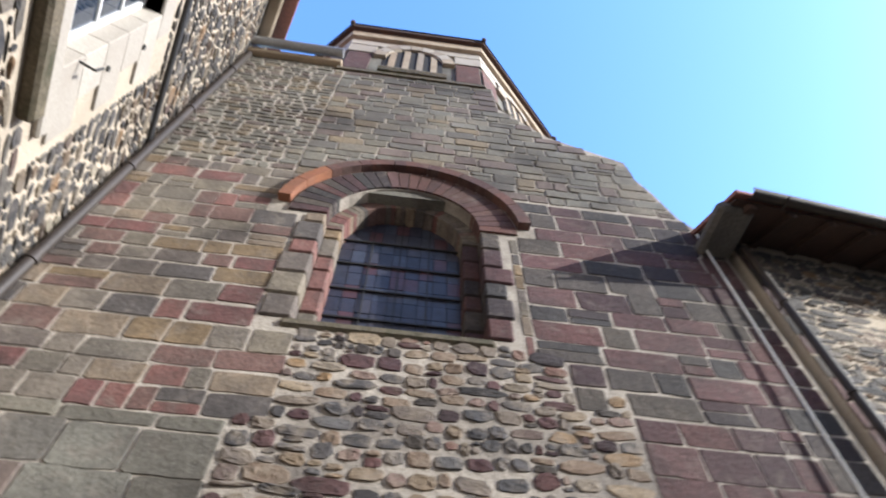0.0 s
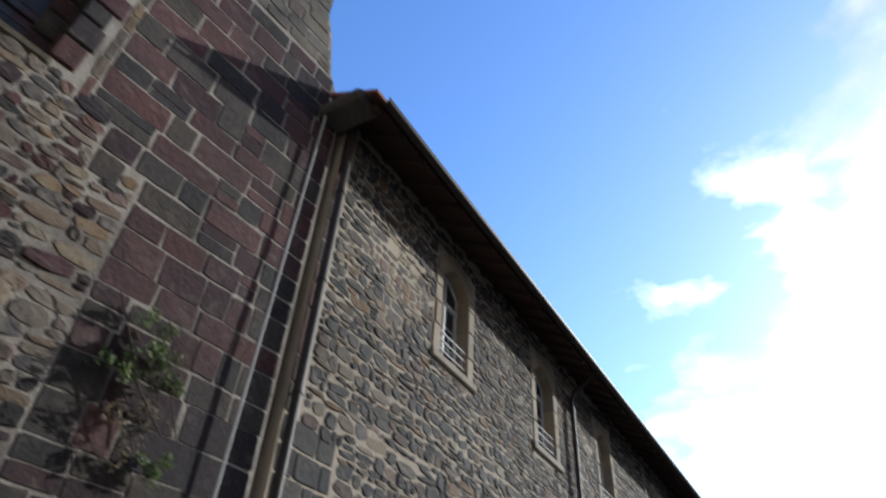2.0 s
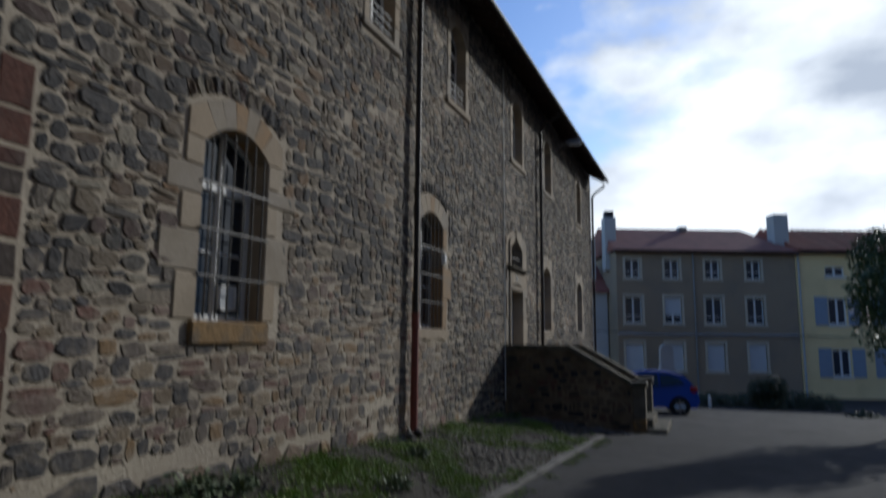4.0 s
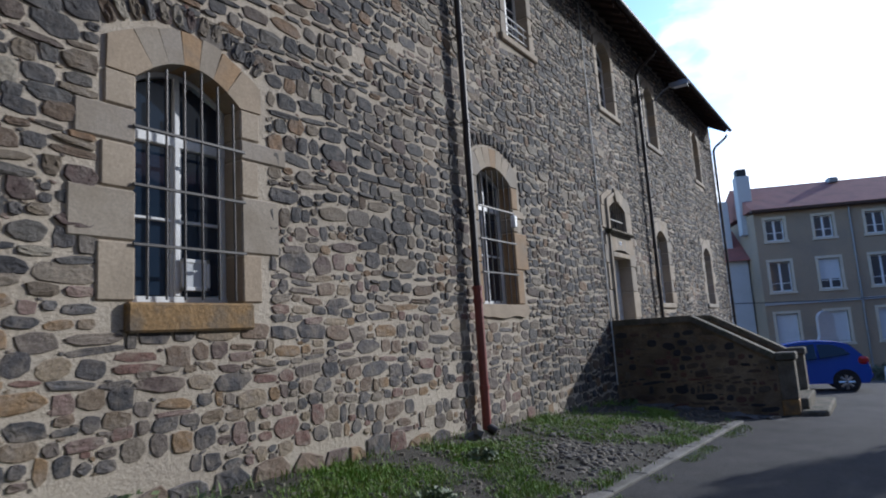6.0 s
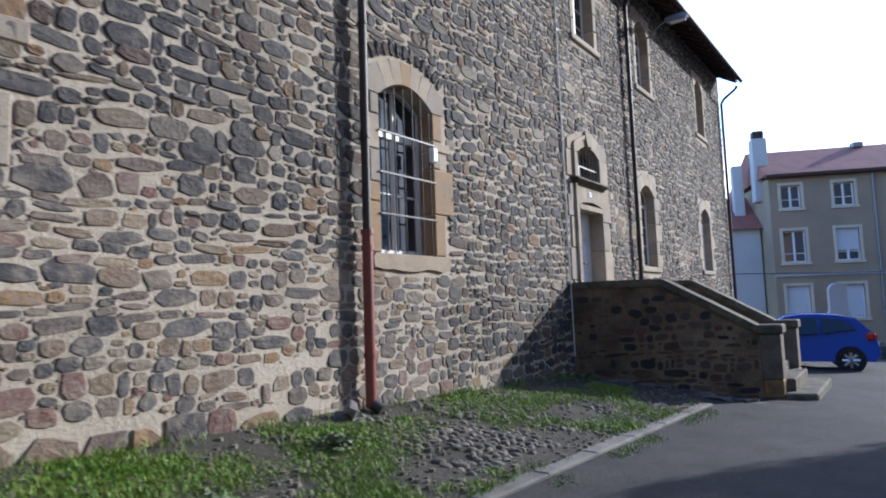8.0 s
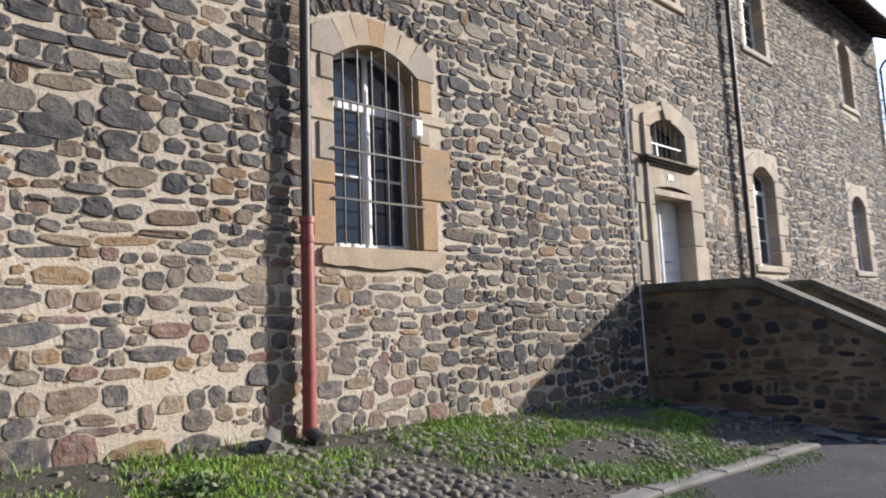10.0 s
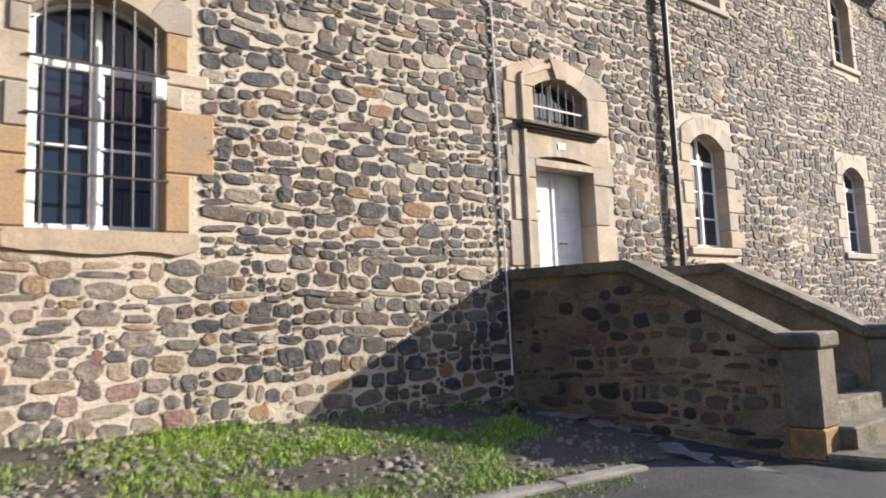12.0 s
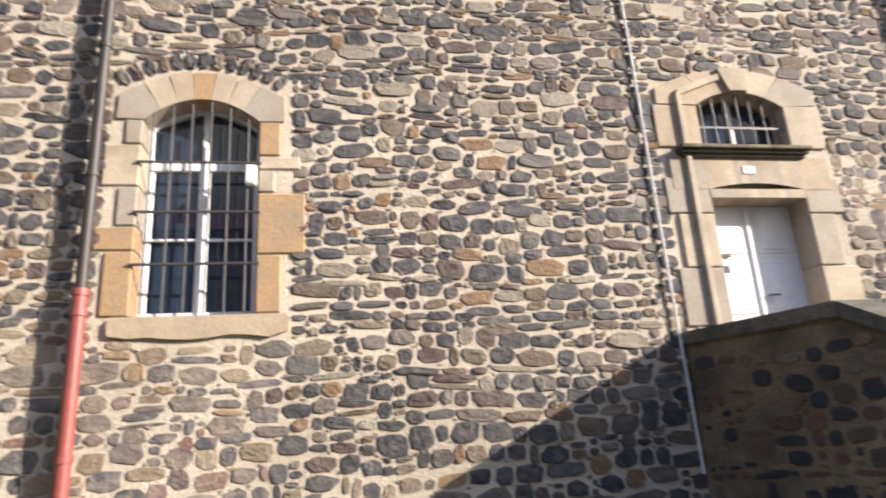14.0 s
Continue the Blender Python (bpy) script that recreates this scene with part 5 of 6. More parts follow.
s = Shape().add([(-0.2, -0.5, 10.28), (13.0, -0.5, 10.28), (13.0, 9.4, 10.28), (-0.2, 9.4, 10.28), (0.0, 4.4, 12.6), (11.2, 4.4, 12.6)], [(0, 1, 5, 4), (1, 2, 5), (2, 3, 4, 5), (3, 0, 4), (3, 2, 1, 0)])
rf = part("roof", s, M_ROOF, grey)
part("chimney", Shape().box(-0.35, 0.5, 1.4, 2.2, 9.0, 12.9, 0.03), M_PALEWALL, rf)
part("chimney_pot", Shape().box(-0.25, 0.4, 1.5, 2.1, 12.9, 13.4, 0.05), M_LEAD, rf)
part("skylight", Shape().box(6.1, 6.7, 3.6, 4.2, 12.35, 12.7, 0.03), M_ZINC, rf)
part("drainpipe", Shape().tube((5.45, -0.08, 0), (5.45, -0.08, 10.1), 0.06, 0.06, 8), M_ZINC, grey, "", True)
part("base_course", Shape().box(0, 12.8, -0.06, 0.0, 4.35, 4.5), M_PALEWALL, grey)

yel = thing("yellow_house", FB @ pose(12.85, 0, 0), "yellow rendered house with blue-grey shutters and garage door", "house")
ops = [dict(x0=2.1, x1=3.5, z0=8.6, zs=9.3, zt=9.3), dict(x0=2.15, x1=3.45, z0=5.2, zs=7.1, zt=7.1), dict(x0=2.2, x1=3.5, z0=1.6, zs=3.5, zt=3.5), dict(x0=6.2, x1=7.4, z0=5.2, zs=7.1, zt=7.1), dict(x0=6.2, x1=7.4, z0=1.6, zs=3.5, zt=3.5)]
part("wall", wall_shape([(0, 10.2), (14, 10.2)], -3.0, 0.45, ops), M_YELLOW, yel)
part("interior", Shape().box(0.3, 13.7, 1.0, 1.1, -3, 10), M_DARK, yel)
part("side_wall", Shape().box(13.6, 14, 0.46, 9, -3, 10.2).box(0, 14, 8.6, 9, -3, 10.2), M_YELLOW, yel)
for k, q in enumerate(ops):
    cx = (q["x0"] + q["x1"]) / 2
    t = part("window", Shape().box(q["x0"], q["x0"] + 0.1, 0.1, 0.2, q["z0"], q["zs"]).box(q["x1"] - 0.1, q["x1"], 0.1, 0.2, q["z0"], q["zs"]).box(cx - 0.08, cx + 0.08, 0.1, 0.2, q["z0"], q["zs"])
             .box(q["x0"], q["x1"], 0.1, 0.2, q["z0"], q["z0"] + 0.1).box(q["x0"], q["x1"], 0.1, 0.2, q["zs"] - 0.1, q["zs"]).box(q["x0"] - 0.1, q["x1"] + 0.1, -0.08, 0.2, q["z0"] - 0.12, q["z0"]), M_WHITE, yel)
    part("pane", Shape().box(q["x0"], q["x1"], 0.14, 0.15, q["z0"], q["zs"]), M_GLASS, t)
    if k:
        for xa in (q["x0"] - 1.0, q["x1"] + 0.08):
            sh = part("shutter", Shape().box(xa, xa + 0.92, -0.07, -0.02, q["z0"] - 0.05, q["zs"] + 0.05, 0.01), M_SHUTTER, t)
            for zz in (0.3, 1.5):
                part("batten", Shape().box(xa + 0.04, xa + 0.88, -0.095, -0.068, q["z0"] + zz, q["z0"] + zz + 0.12), M_SHUTTER, sh)
gd = part("garage_door", Shape().box(1.6, 4.7, -0.06, 0.0, -2.6, -0.25, 0.02), M_SHUTTER, yel)
for k in range(5):
    part("board", Shape().box(1.66 + 0.6 * k, 2.22 + 0.6 * k, -0.085, -0.058, -2.5, -0.35, 0.01), M_SHUTTER, gd)
part("eave", Shape().box(0.0, 14.2, -0.45, 0.05, 10.2, 10.4, 0.03), M_SOFFIT, yel)
s = Shape().prism_x([(-0.5, 10.4), (4.5, 12.7), (9.4, 10.4)], 0.0, 14.3)
rf = part("roof", s, M_ROOF, yel)
k = 0.0
while k < 14.3:
    part("roof_tile", Shape().prism_x([(-0.5, 10.44), (4.5, 12.74), (4.5, 12.80), (-0.5, 10.50)], k, k + 0.16), M_ROOF, rf)
    k += 0.42
part("chimney", Shape().box(-0.7, 0.4, 1.2, 2.2, 9.5, 13.3, 0.03), M_PALEWALL, rf)
part("drainpipe", Shape().tube((0.15, -0.1, -2), (0.15, -0.1, 10.2), 0.07, 0.07, 8), M_PALEWALL, yel, "", True)

low = thing("low_house", FB @ pose(-4.1, 2.0, 0), "low pale rendered house with red tile roof", "house")
part("wall", Shape().box(-6, 4.0, 0, 6, -1, 7.4), M_PALEWALL, low)
part("roof", Shape().prism_x([(-0.4, 7.4), (3, 9.8), (6.4, 7.4)], -6.2, 4.1), M_ROOF, low)
part("chimney", Shape().box(2.9, 3.5, 1.0, 1.6, 7.5, 11.6, 0.03), M_PALEWALL, low)

cabl = thing("street_cable", FB, "black overhead cable crossing the house fronts", "cable")
part("cable", Shape().path([(-6, -0.3, 4.75), (3, -0.3, 4.45), (12.8, -0.3, 4.4), (26, -0.3, 4.15)], 0.025, 6), M_LEAD, cabl)


def ray_place(px_right, depth, z):
    """A place seen from the lane's start: metres to the right per metre ahead, metres ahead."""
    e, f, r = (-9.63, -4.67), (0.924, 0.383), (0.383, -0.924)
    return (e[0] + depth * (f[0] + px_right * r[0]), e[1] + depth * (f[1] + px_right * r[1]), z)


# memorial stele and post
p = ray_place(0.354, 34, -1.95)
st = thing("memorial_stele", pose(*p, 0, 0, U_DIR), "pale rounded stone memorial stele on a plinth", "memorial")
part("slab", Shape().prism([(-0.42, 0.5), (0.42, 0.5), (0.42, 2.1), (0.34, 2.3), (0.34, 3.08)] + [(0.34 * math.cos(math.pi * i / 10), 3.08 + 0.34 * math.sin(math.pi * i / 10)) for i in range(1, 10)] + [(-0.34, 3.08), (-0.34, 2.3), (-0.42, 2.1)], -0.14, 0.14), M_PALEWALL, st)
part("plinth", Shape().box(-0.8, 0.8, -0.4, 0.4, -0.3, 0.55, 0.04), M_PALEWALL, st)
p = ray_place(0.419, 30, -1.75)
bo = thing("bollard", pose(*p), "white painted bollard at the square's edge", "bollard")
part("shaft", Shape().tube((0, 0, -0.2), (0, 0, 0.75), 0.10, 0.08, 12), M_WHITE, bo, "", True)
part("cap", Shape().tube((0, 0, 0.75), (0, 0, 0.88), 0.085, 0.03, 12), M_WHITE, bo, "", True)


def leaf_cloud(s, rng, blobs, count, size):
    """Many small leaves scattered through uneven clumps."""
    for _ in range(count):
        bx, by, bz, rx, ry, rz = rng.choice(blobs)
        d = Vector((rng.gauss(0, 1), rng.gauss(0, 1), rng.gauss(0, 1))).normalized() * rng.uniform(0.55, 1.08)
        p = Vector((bx + d.x * rx, by + d.y * ry, bz + d.z * rz))
        a = Vector((rng.gauss(0, 1), rng.gauss(0, 1), rng.gauss(0, 1))).normalized()
        b = a.orthogonal().normalized()
        l = size * rng.uniform(0.6, 1.4)
        s.add([p - a * l, p + b * l * 0.45, p + a * l, p - b * l * 0.45], [(0, 1, 2, 3)])
    return s


def plant(name, m, label, category, blobs, count, size, mat, trunk=None):
    t = thing(name, m, label, category)
    rng = random.Random(len(blobs) * 7 + count)
    part("crown" if trunk else "foliage", leaf_cloud(Shape(), rng, blobs, count, size), mat, t)
    for a, b, r0, r1 in trunk or ():
        part("limb" if r0 < 0.12 else "trunk", Shape().tube(a, b, r0, r1, 8), M_BARK, t, "", True)
    return t


p = ray_place(0.47, 31, -1.95)
rb = random.Random(2)
plant("hedge", pose(*p, 0, 0, U_DIR), "dark clipped hedge in front of the houses", "hedge", [(-3 + 0.8 * i, rb.uniform(-0.2, 0.2), 0.45 + rb.uniform(0, 0.25), 0.7, 0.6, 0.55) for i in range(10)], 9000, 0.07, M_DARKLEAF)
p = ray_place(0.512, 30, -1.95)
plant("shrub", pose(*p, 0, 0, U_DIR), "dark box-shaped shrub beside the grey house", "shrub", [(0, 0, 0.6, 0.75, 0.6, 0.8), (0.3, 0, 1.4, 0.6, 0.5, 0.6), (-0.3, 0.1, 1.3, 0.6, 0.5, 0.6)], 6000, 0.06, M_DARKLEAF)
p = ray_place(0.735, 17, -1.0)
plant("tree", pose(*p), "leafy green tree at the edge of the lane", "tree", [(0, 0, 3.2, 1.2, 1.2, 1.3), (0.6, -0.7, 4.1, 1.1, 1.1, 1.0), (-0.5, 0.5, 3.9, 0.9, 0.9, 0.9), (0.3, 0.3, 5.0, 0.8, 0.8, 0.8), (-0.2, -0.4, 2.4, 0.8, 0.8, 0.7)], 9000, 0.07, M_LEAF,
      [((0, 0, -0.2), (0.05, 0, 2.2), 0.16, 0.12), ((0.05, 0, 2.0), (0.6, -0.6, 3.8), 0.09, 0.04), ((0.05, 0, 2.0), (-0.5, 0.4, 3.8), 0.08, 0.04), ((0.05, 0, 2.1), (0.2, 0.2, 4.8), 0.08, 0.03)])
p = ray_place(0.66, 26, -2.2)
plant("shrub", pose(*p), "low mixed shrubs by the garage drive", "shrub", [(0, 0, 0.5, 0.8, 0.8, 0.6), (1.1, -0.3, 0.4, 0.7, 0.7, 0.5), (-1.0, 0.4, 0.4, 0.7, 0.7, 0.5)], 5000, 0.06, M_DARKLEAF)
p0, p1 = ray_place(0.40, 25, -1.55), ray_place(0.485, 22, -1.5)
s = Shape()
d = Vector((p1[0] - p0[0], p1[1] - p0[1], 0))
L = d.length
lowwall = thing("low_kerb_wall", pose(*p0, 0, 0, math.degrees(math.atan2(d.y, d.x))), "low pale stone edging along the planted bank", "edging")
part("coping", Shape().box(-2, L, -0.12, 0.12, -0.3, 0.16, 0.03), M_PALEWALL, lowwall)

# unseen house closing the lane behind the walk, added to cut fill, darken reflections
opp = thing("wall_opposite_unseen", pose(0, -16.5, 0), "unseen plain house wall across the lane, added to cut sky fill", "wall", kind="structure")
part("wall", Shape().box(-30, 7.5, -0.5, 0.0, -1.5, 7.8, 0.02), M_GREYWALL, opp)
part("gable_wall", Shape().box(7.0, 7.5, -9.0, -0.51, -1.5, 7.8, 0.02), M_GREYWALL, opp)
part("roof", Shape().prism_x([(0.5, 7.7), (0.5, 7.85), (-4.6, 10.6), (-9.6, 7.85), (-9.6, 7.7)], -30.3, 7.9), M_ROOF, opp)

# ---- parked car ----
car = thing("car", pose(15.2, -2.42, -1.0, 0, 0, 100.0), "small blue hatchback parked beyond the stair", "car")
SIDE = [(-1.78, 0.26), (-1.87, 0.42), (-1.88, 0.62), (-1.82, 0.86), (-1.72, 1.02), (-1.56, 1.24), (-1.38, 1.40), (-1.05, 1.475), (-0.6, 1.515), (-0.15, 1.51), (0.25, 1.45),
        (0.60, 1.26), (0.98, 1.02), (1.35, 0.95), (1.66, 0.85), (1.82, 0.68), (1.85, 0.45), (1.80, 0.26)]
TUCK = 0.30


def car_body():
    q, n = Shape(), len(SIDE)
    rows_ = []
    for yk, low in ((-0.70, 0.955), (-0.80, 0.985), (-0.845, 1.0), (0.845, 1.0), (0.80, 0.985), (0.70, 0.955)):
        r = []
        for x, z in SIDE:
            tuck = TUCK * max(0.0, (z - 0.92) / 0.6)
            end = 1.0 - 0.10 * (abs(x) > 1.6) * (abs(yk) < 0.8)
            r.append((x * (end if abs(yk) < 0.8 else 1.0), yk - math.copysign(tuck * abs(yk) / 0.845, yk), 0.26 + (z - 0.26) * (low if abs(yk) > 0.75 else 1.0) + (0.012 if abs(yk) < 0.75 and z > 1.4 else 0.0)))
        rows_.append(r)
    rows_[0], rows_[1], rows_[2] = rows_[2], rows_[1], rows_[0]
    rows_[3], rows_[4], rows_[5] = rows_[5], rows_[4], rows_[3]
    q.v = [p for r in rows_ for p in r]
    for a in range(5):
        for i in range(n):
            j = (i + 1) % n
            q.f.append((a * n + i, a * n + j, (a + 1) * n + j, (a + 1) * n + i))
    q.f += [tuple(range(n)), tuple(range(6 * n - 1, 5 * n - 1, -1))]
    return q


body = part("body", car_body(), M_CAR, car, "", True)
for sy in (-1, 1):
    yy = lambda z: sy * (0.85 - TUCK * max(0.0, (z - 0.92) / 0.6))
    for pts in ([(-1.42, 1.10), (-0.62, 1.0), (-0.60, 1.41), (-0.98, 1.39), (-1.25, 1.28)], [(-0.54, 0.99), (0.70, 0.97), (0.40, 1.25), (0.12, 1.40), (-0.52, 1.42)]):
        m = len(pts)
        q = Shape().add([(x, yy(z) + sy * 0.006, z) for x, z in pts] + [(x, yy(z) - sy * 0.03, z) for x, z in pts],
                        [tuple(range(m)), tuple(range(2 * m - 1, m - 1, -1))] + [(i, m + i, m + (i + 1) % m, (i + 1) % m) for i in range(m)])
        part("side_window", q, M_CARGLASS, body)
    part("tail_light", Shape().box(-1.86, -1.60, sy * 0.74 - 0.10, sy * 0.74 + 0.10, 0.78, 1.02, 0.06), M_TAIL, body)
    part("head_light", Shape().box(1.55, 1.80, sy * 0.68 - 0.13, sy * 0.68 + 0.13, 0.66, 0.80, 0.05), M_PLASTIC, body)
    part("mirror", Shape().box(0.52, 0.70, sy * 0.92 - 0.08, sy * 0.92 + 0.08, 0.98, 1.12, 0.03), M_CAR, body)
    for wx in (-1.22, 1.22):
        wh = part("wheel", Shape().tube((wx, sy * 0.66, 0.30), (wx, sy * 0.862, 0.30), 0.30, 0.29, 24), M_TYRE_SHADE, car, "", True)
        # black disc stands in for the shaded hollow round the wheel
        part("wheel_arch", Shape().tube((wx, sy * 0.62, 0.31), (wx, sy * 0.851, 0.31), 0.355, 0.355, 24), M_TYRE_SHADE, car, "", True)
        # dark disc paints the shade between the spokes
        part("rim", Shape().tube((wx, sy * 0.855, 0.30), (wx, sy * 0.866, 0.30), 0.21, 0.20, 20), M_TYRE_SHADE, wh, "", True)
        for k in range(8):
            a = math.pi * k / 4
            part("spoke", Shape().tube((wx + 0.03 * math.cos(a), sy * 0.875, 0.30 + 0.03 * math.sin(a)), (wx + 0.20 * math.cos(a), sy * 0.868, 0.30 + 0.20 * math.sin(a)), 0.040, 0.046, 6), M_CHROME, wh)
q = Shape().add([(-1.76, -0.60, 1.03), (-1.76, 0.60, 1.03), (-1.43, 0.52, 1.40), (-1.43, -0.52, 1.40), (-1.66, -0.60, 1.03), (-1.66, 0.60, 1.03), (-1.34, 0.52, 1.40), (-1.34, -0.52, 1.40)], [(0, 1, 2, 3), (7, 6, 5, 4), (0, 4, 5, 1), (1, 5, 6, 2), (2, 6, 7, 3), (3, 7, 4, 0)])
part("rear_window", q, M_CARGLASS, body)
part("rear_bumper", Shape().box(-1.93, -1.70, -0.80, 0.80, 0.34, 0.60, 0.09), M_CAR, body)
part("number_plate", Shape().box(-1.96, -1.94, -0.26, 0.26, 0.62, 0.73), M_PLASTIC, body)

# ---- plants on the walls and verge ----
fern = thing("wall_plant", CH @ pose(-1.28, -0.05, 4.2), "green weed with withered stems growing out of the church wall joints", "plant")
rb = random.Random(4)
tuft = [(rb.gauss(0, 0.16), -0.05 - 0.10 * rb.random(), rb.gauss(0.05, 0.20), 0.07, 0.05, 0.07) for _ in range(22)]
part("foliage", leaf_cloud(Shape(), rb, tuft, 1000, 0.026), M_WALLPLANT, fern)
hang = [(rb.gauss(-0.02, 0.16), -0.03 - 0.07 * rb.random(), rb.uniform(-0.75, -0.15), 0.05, 0.03, 0.10) for _ in range(16)]
part("withered_foliage", leaf_cloud(Shape(), rb, hang, 380, 0.022), M_DRYLEAF, fern)
part("low_tuft", leaf_cloud(Shape(), rb, [(0.28 + rb.gauss(0, 0.07), -0.06, -0.68 + rb.gauss(0, 0.07), 0.06, 0.04, 0.06) for _ in range(6)], 260, 0.024), M_WALLPLANT, fern)
for k in range(7):
    part("stem", Shape().path([(rb.gauss(0, 0.08), 0.06, -0.1), (rb.gauss(0, 0.12), -0.08, 0.1 + rb.gauss(0, 0.1)), (rb.gauss(0, 0.2), -0.12, rb.choice((-0.5, 0.3, 0.4)))], 0.006, 6), M_BARK, fern)

rb = random.Random(21)


def blades(s, x, y, z, count, tall):
    for _ in range(count):
        px_, py_ = x + rb.gauss(0, 0.05), y + rb.gauss(0, 0.05)
        h, a = tall * rb.uniform(0.5, 1.3), rb.uniform(0, 6.28)
        lean, w = rb.uniform(0.3, 1.2) * h, rb.uniform(0.0025, 0.0055)
        dx, dy = math.cos(a), math.sin(a)
        s.add([(px_ - dy * w, py_ + dx * w, z - 0.01), (px_ + dy * w, py_ - dx * w, z - 0.01), (px_ + dx * lean * 0.4 + dy * w * 0.7, py_ + dy * lean * 0.4 - dx * w * 0.7, z + h * 0.6),
               (px_ + dx * lean * 0.4 - dy * w * 0.7, py_ + dy * lean * 0.4 + dx * w * 0.7, z + h * 0.6), (px_ + dx * lean, py_ + dy * lean, z + h)], [(0, 1, 2, 3), (3, 2, 4)])


s = Shape()
for _ in range(46000):
    x, k = rb.uniform(-8.5, 5.0), rb.random()
    y = kerb_y(x) * k
    d = noise.noise((x * 0.9, y * 1.3, 4.0)) + 0.45 * noise.noise((x * 3, y * 3, 1.0)) + rb.gauss(0, 0.16)
    strip = math.exp(-((k - 0.42) / 0.22) ** 2) * 0.30 + math.exp(-((k - 0.92) / 0.06) ** 2) * 0.10 - (0.30 if x > 4.0 else 0.16)
    strip += 0.55 * math.exp(-((x - 2.2) / 1.6) ** 2 - ((k - 0.22) / 0.20) ** 2) + 0.4 * math.exp(-((x + 1.2) / 1.1) ** 2 - ((k - 0.42) / 0.2) ** 2) - 0.5 * math.exp(-((x + 0.2) / 0.7) ** 2 - ((k - 0.78) / 0.14) ** 2) - 0.35 * math.exp(-((x - 1.1) / 1.3) ** 2 - ((k - 0.62) / 0.16) ** 2)
    if d + strip < 0.06:
        continue
    blades(s, x, y, ground(x, y) + 0.02, 5, 0.018 + 0.025 * rb.random() + 0.03 * max(0.0, d))
for _ in range(140):
    x = rb.uniform(-8.5, 5.4)
    blades(s, x, -0.06 - 0.05 * rb.random(), ground(x, 0) + 0.02, 6, 0.10)
grass = part("grass", s, M_GRASS)
tagged(grass, "short patchy green grass on the verge", "grass", kind="stuff")

# loose pebbles and chips of stone
s = Shape()
for _ in range(3200):
    x, k = rb.uniform(-8.8, 5.5), rb.random() ** 0.8
    y = kerb_y(x) * k
    l = rb.choice((0.012, 0.016, 0.02, 0.03, 0.045))
    z, a = ground(x, y) + 0.028, rb.uniform(0, 6.28)
    ring_ = [(x + l * rb.uniform(0.7, 1.2) * math.cos(a + 1.047 * i), y + 0.75 * l * rb.uniform(0.7, 1.2) * math.sin(a + 1.047 * i)) for i in range(6)]
    s.add([(p[0], p[1], z - 0.02) for p in ring_] + [(x + (p[0] - x) * 0.7, y + (p[1] - y) * 0.7, z + l * 0.5) for p in ring_], [(i, (i + 1) % 6, 6 + (i + 1) % 6, 6 + i) for i in range(6)] + [tuple(range(6, 12))])
tagged(part("pebbles", s, M_COBBLE), "loose pebbles and stone chips on the verge", "pebbles", kind="stuff")
# moss and dry grass along the kerb's outer edge
s = Shape()
for _ in range(2600):
    x = rb.uniform(-8.5, 5.3)
    y = kerb_y(x) - 0.19 - abs(rb.gauss(0, 0.09))
    if noise.noise((x * 0.9, 3.0, 8.0)) > -0.05:
        blades(s, x, y, ground(x, y), 3, 0.022)
tagged(part("edge_grass", s, M_GRASS), "thin moss and grass along the kerb edge", "grass", kind="stuff")

# weeds at the wall foot
for x, y, r, h in ((-5.2, -0.30, 0.30, 0.26), (-4.6, -0.35, 0.22, 0.16), (-1.2, -0.75, 0.20, 0.14), (-2.8, -1.2, 0.22, 0.14), (-6.6, -0.3, 0.24, 0.18), (5.3, -0.35, 0.16, 0.12)):
    t = thing("weed", pose(x, y, ground(x, y)), "low leafy green weed in the verge", "weed", "weeds")
    part("foliage", leaf_cloud(Shape(), rb, [(0, 0, h * 0.5, r, r, h * 0.6), (r * 0.5, 0.05, h * 0.35, r * 0.6, r * 0.6, h * 0.4)], 420, 0.035), M_LEAF, t)

# boulder at the pipe foot, slab and loose stones
tagged(part("boulder", blob(rb, -0.42, -0.22, -0.01, 0.15, 0.13, 0.13, 0.9), M_DARKSTONE, None, "", True), "rounded grey boulder beside the downpipe foot", "stone")
s = Shape()
zz = ground(4.2, -1.9)
s.add([(3.75, -1.75, zz + 0.03), (4.25, -2.05, zz + 0.02), (4.72, -1.72, zz + 0.02), (4.5, -1.35, zz + 0.035), (4.1, -1.3, zz + 0.035)] + [(3.75, -1.75, zz - 0.1), (4.25, -2.05, zz - 0.1), (4.72, -1.72, zz - 0.1), (4.5, -1.35, zz - 0.1), (4.1, -1.3, zz - 0.1)],
      [(0, 1, 2, 3, 4)] + [(i, (i + 1) % 5, 5 + (i + 1) % 5, 5 + i) for i in range(5)])
tagged(part("drain_slab", s, M_KERB), "flat pale stone slab sunk in the verge", "slab")
for u0, u1, off, w, up in ((0.45, 1.05, 0.26, 0.10, 0.05), (1.08, 1.62, 0.27, 0.12, 0.05), (1.66, 2.15, 0.30, 0.10, 0.04), (2.15, 2.72, 0.62, 0.14, 0.06), (2.75, 3.20, 0.56, 0.13, 0.05)):
    xa, ya = 5.64 - off + u0 * 0.284, -u0 * 0.959
    edge = blob(rb, 0, 0, 0, (u1 - u0) / 2, w, 0.07, 1.3)
    q = tagged(part("edge_stone", edge, M_DARKSTONE, None, "", True), "rough edging stone along the stair foot", "stone", "stair edging")
    mx, my = xa + (u1 - u0) * 0.142, ya - (u1 - u0) * 0.48
    q.matrix_world = pose(mx, my, ground(mx, my) + up - 0.06, 0, 0, -73.5)
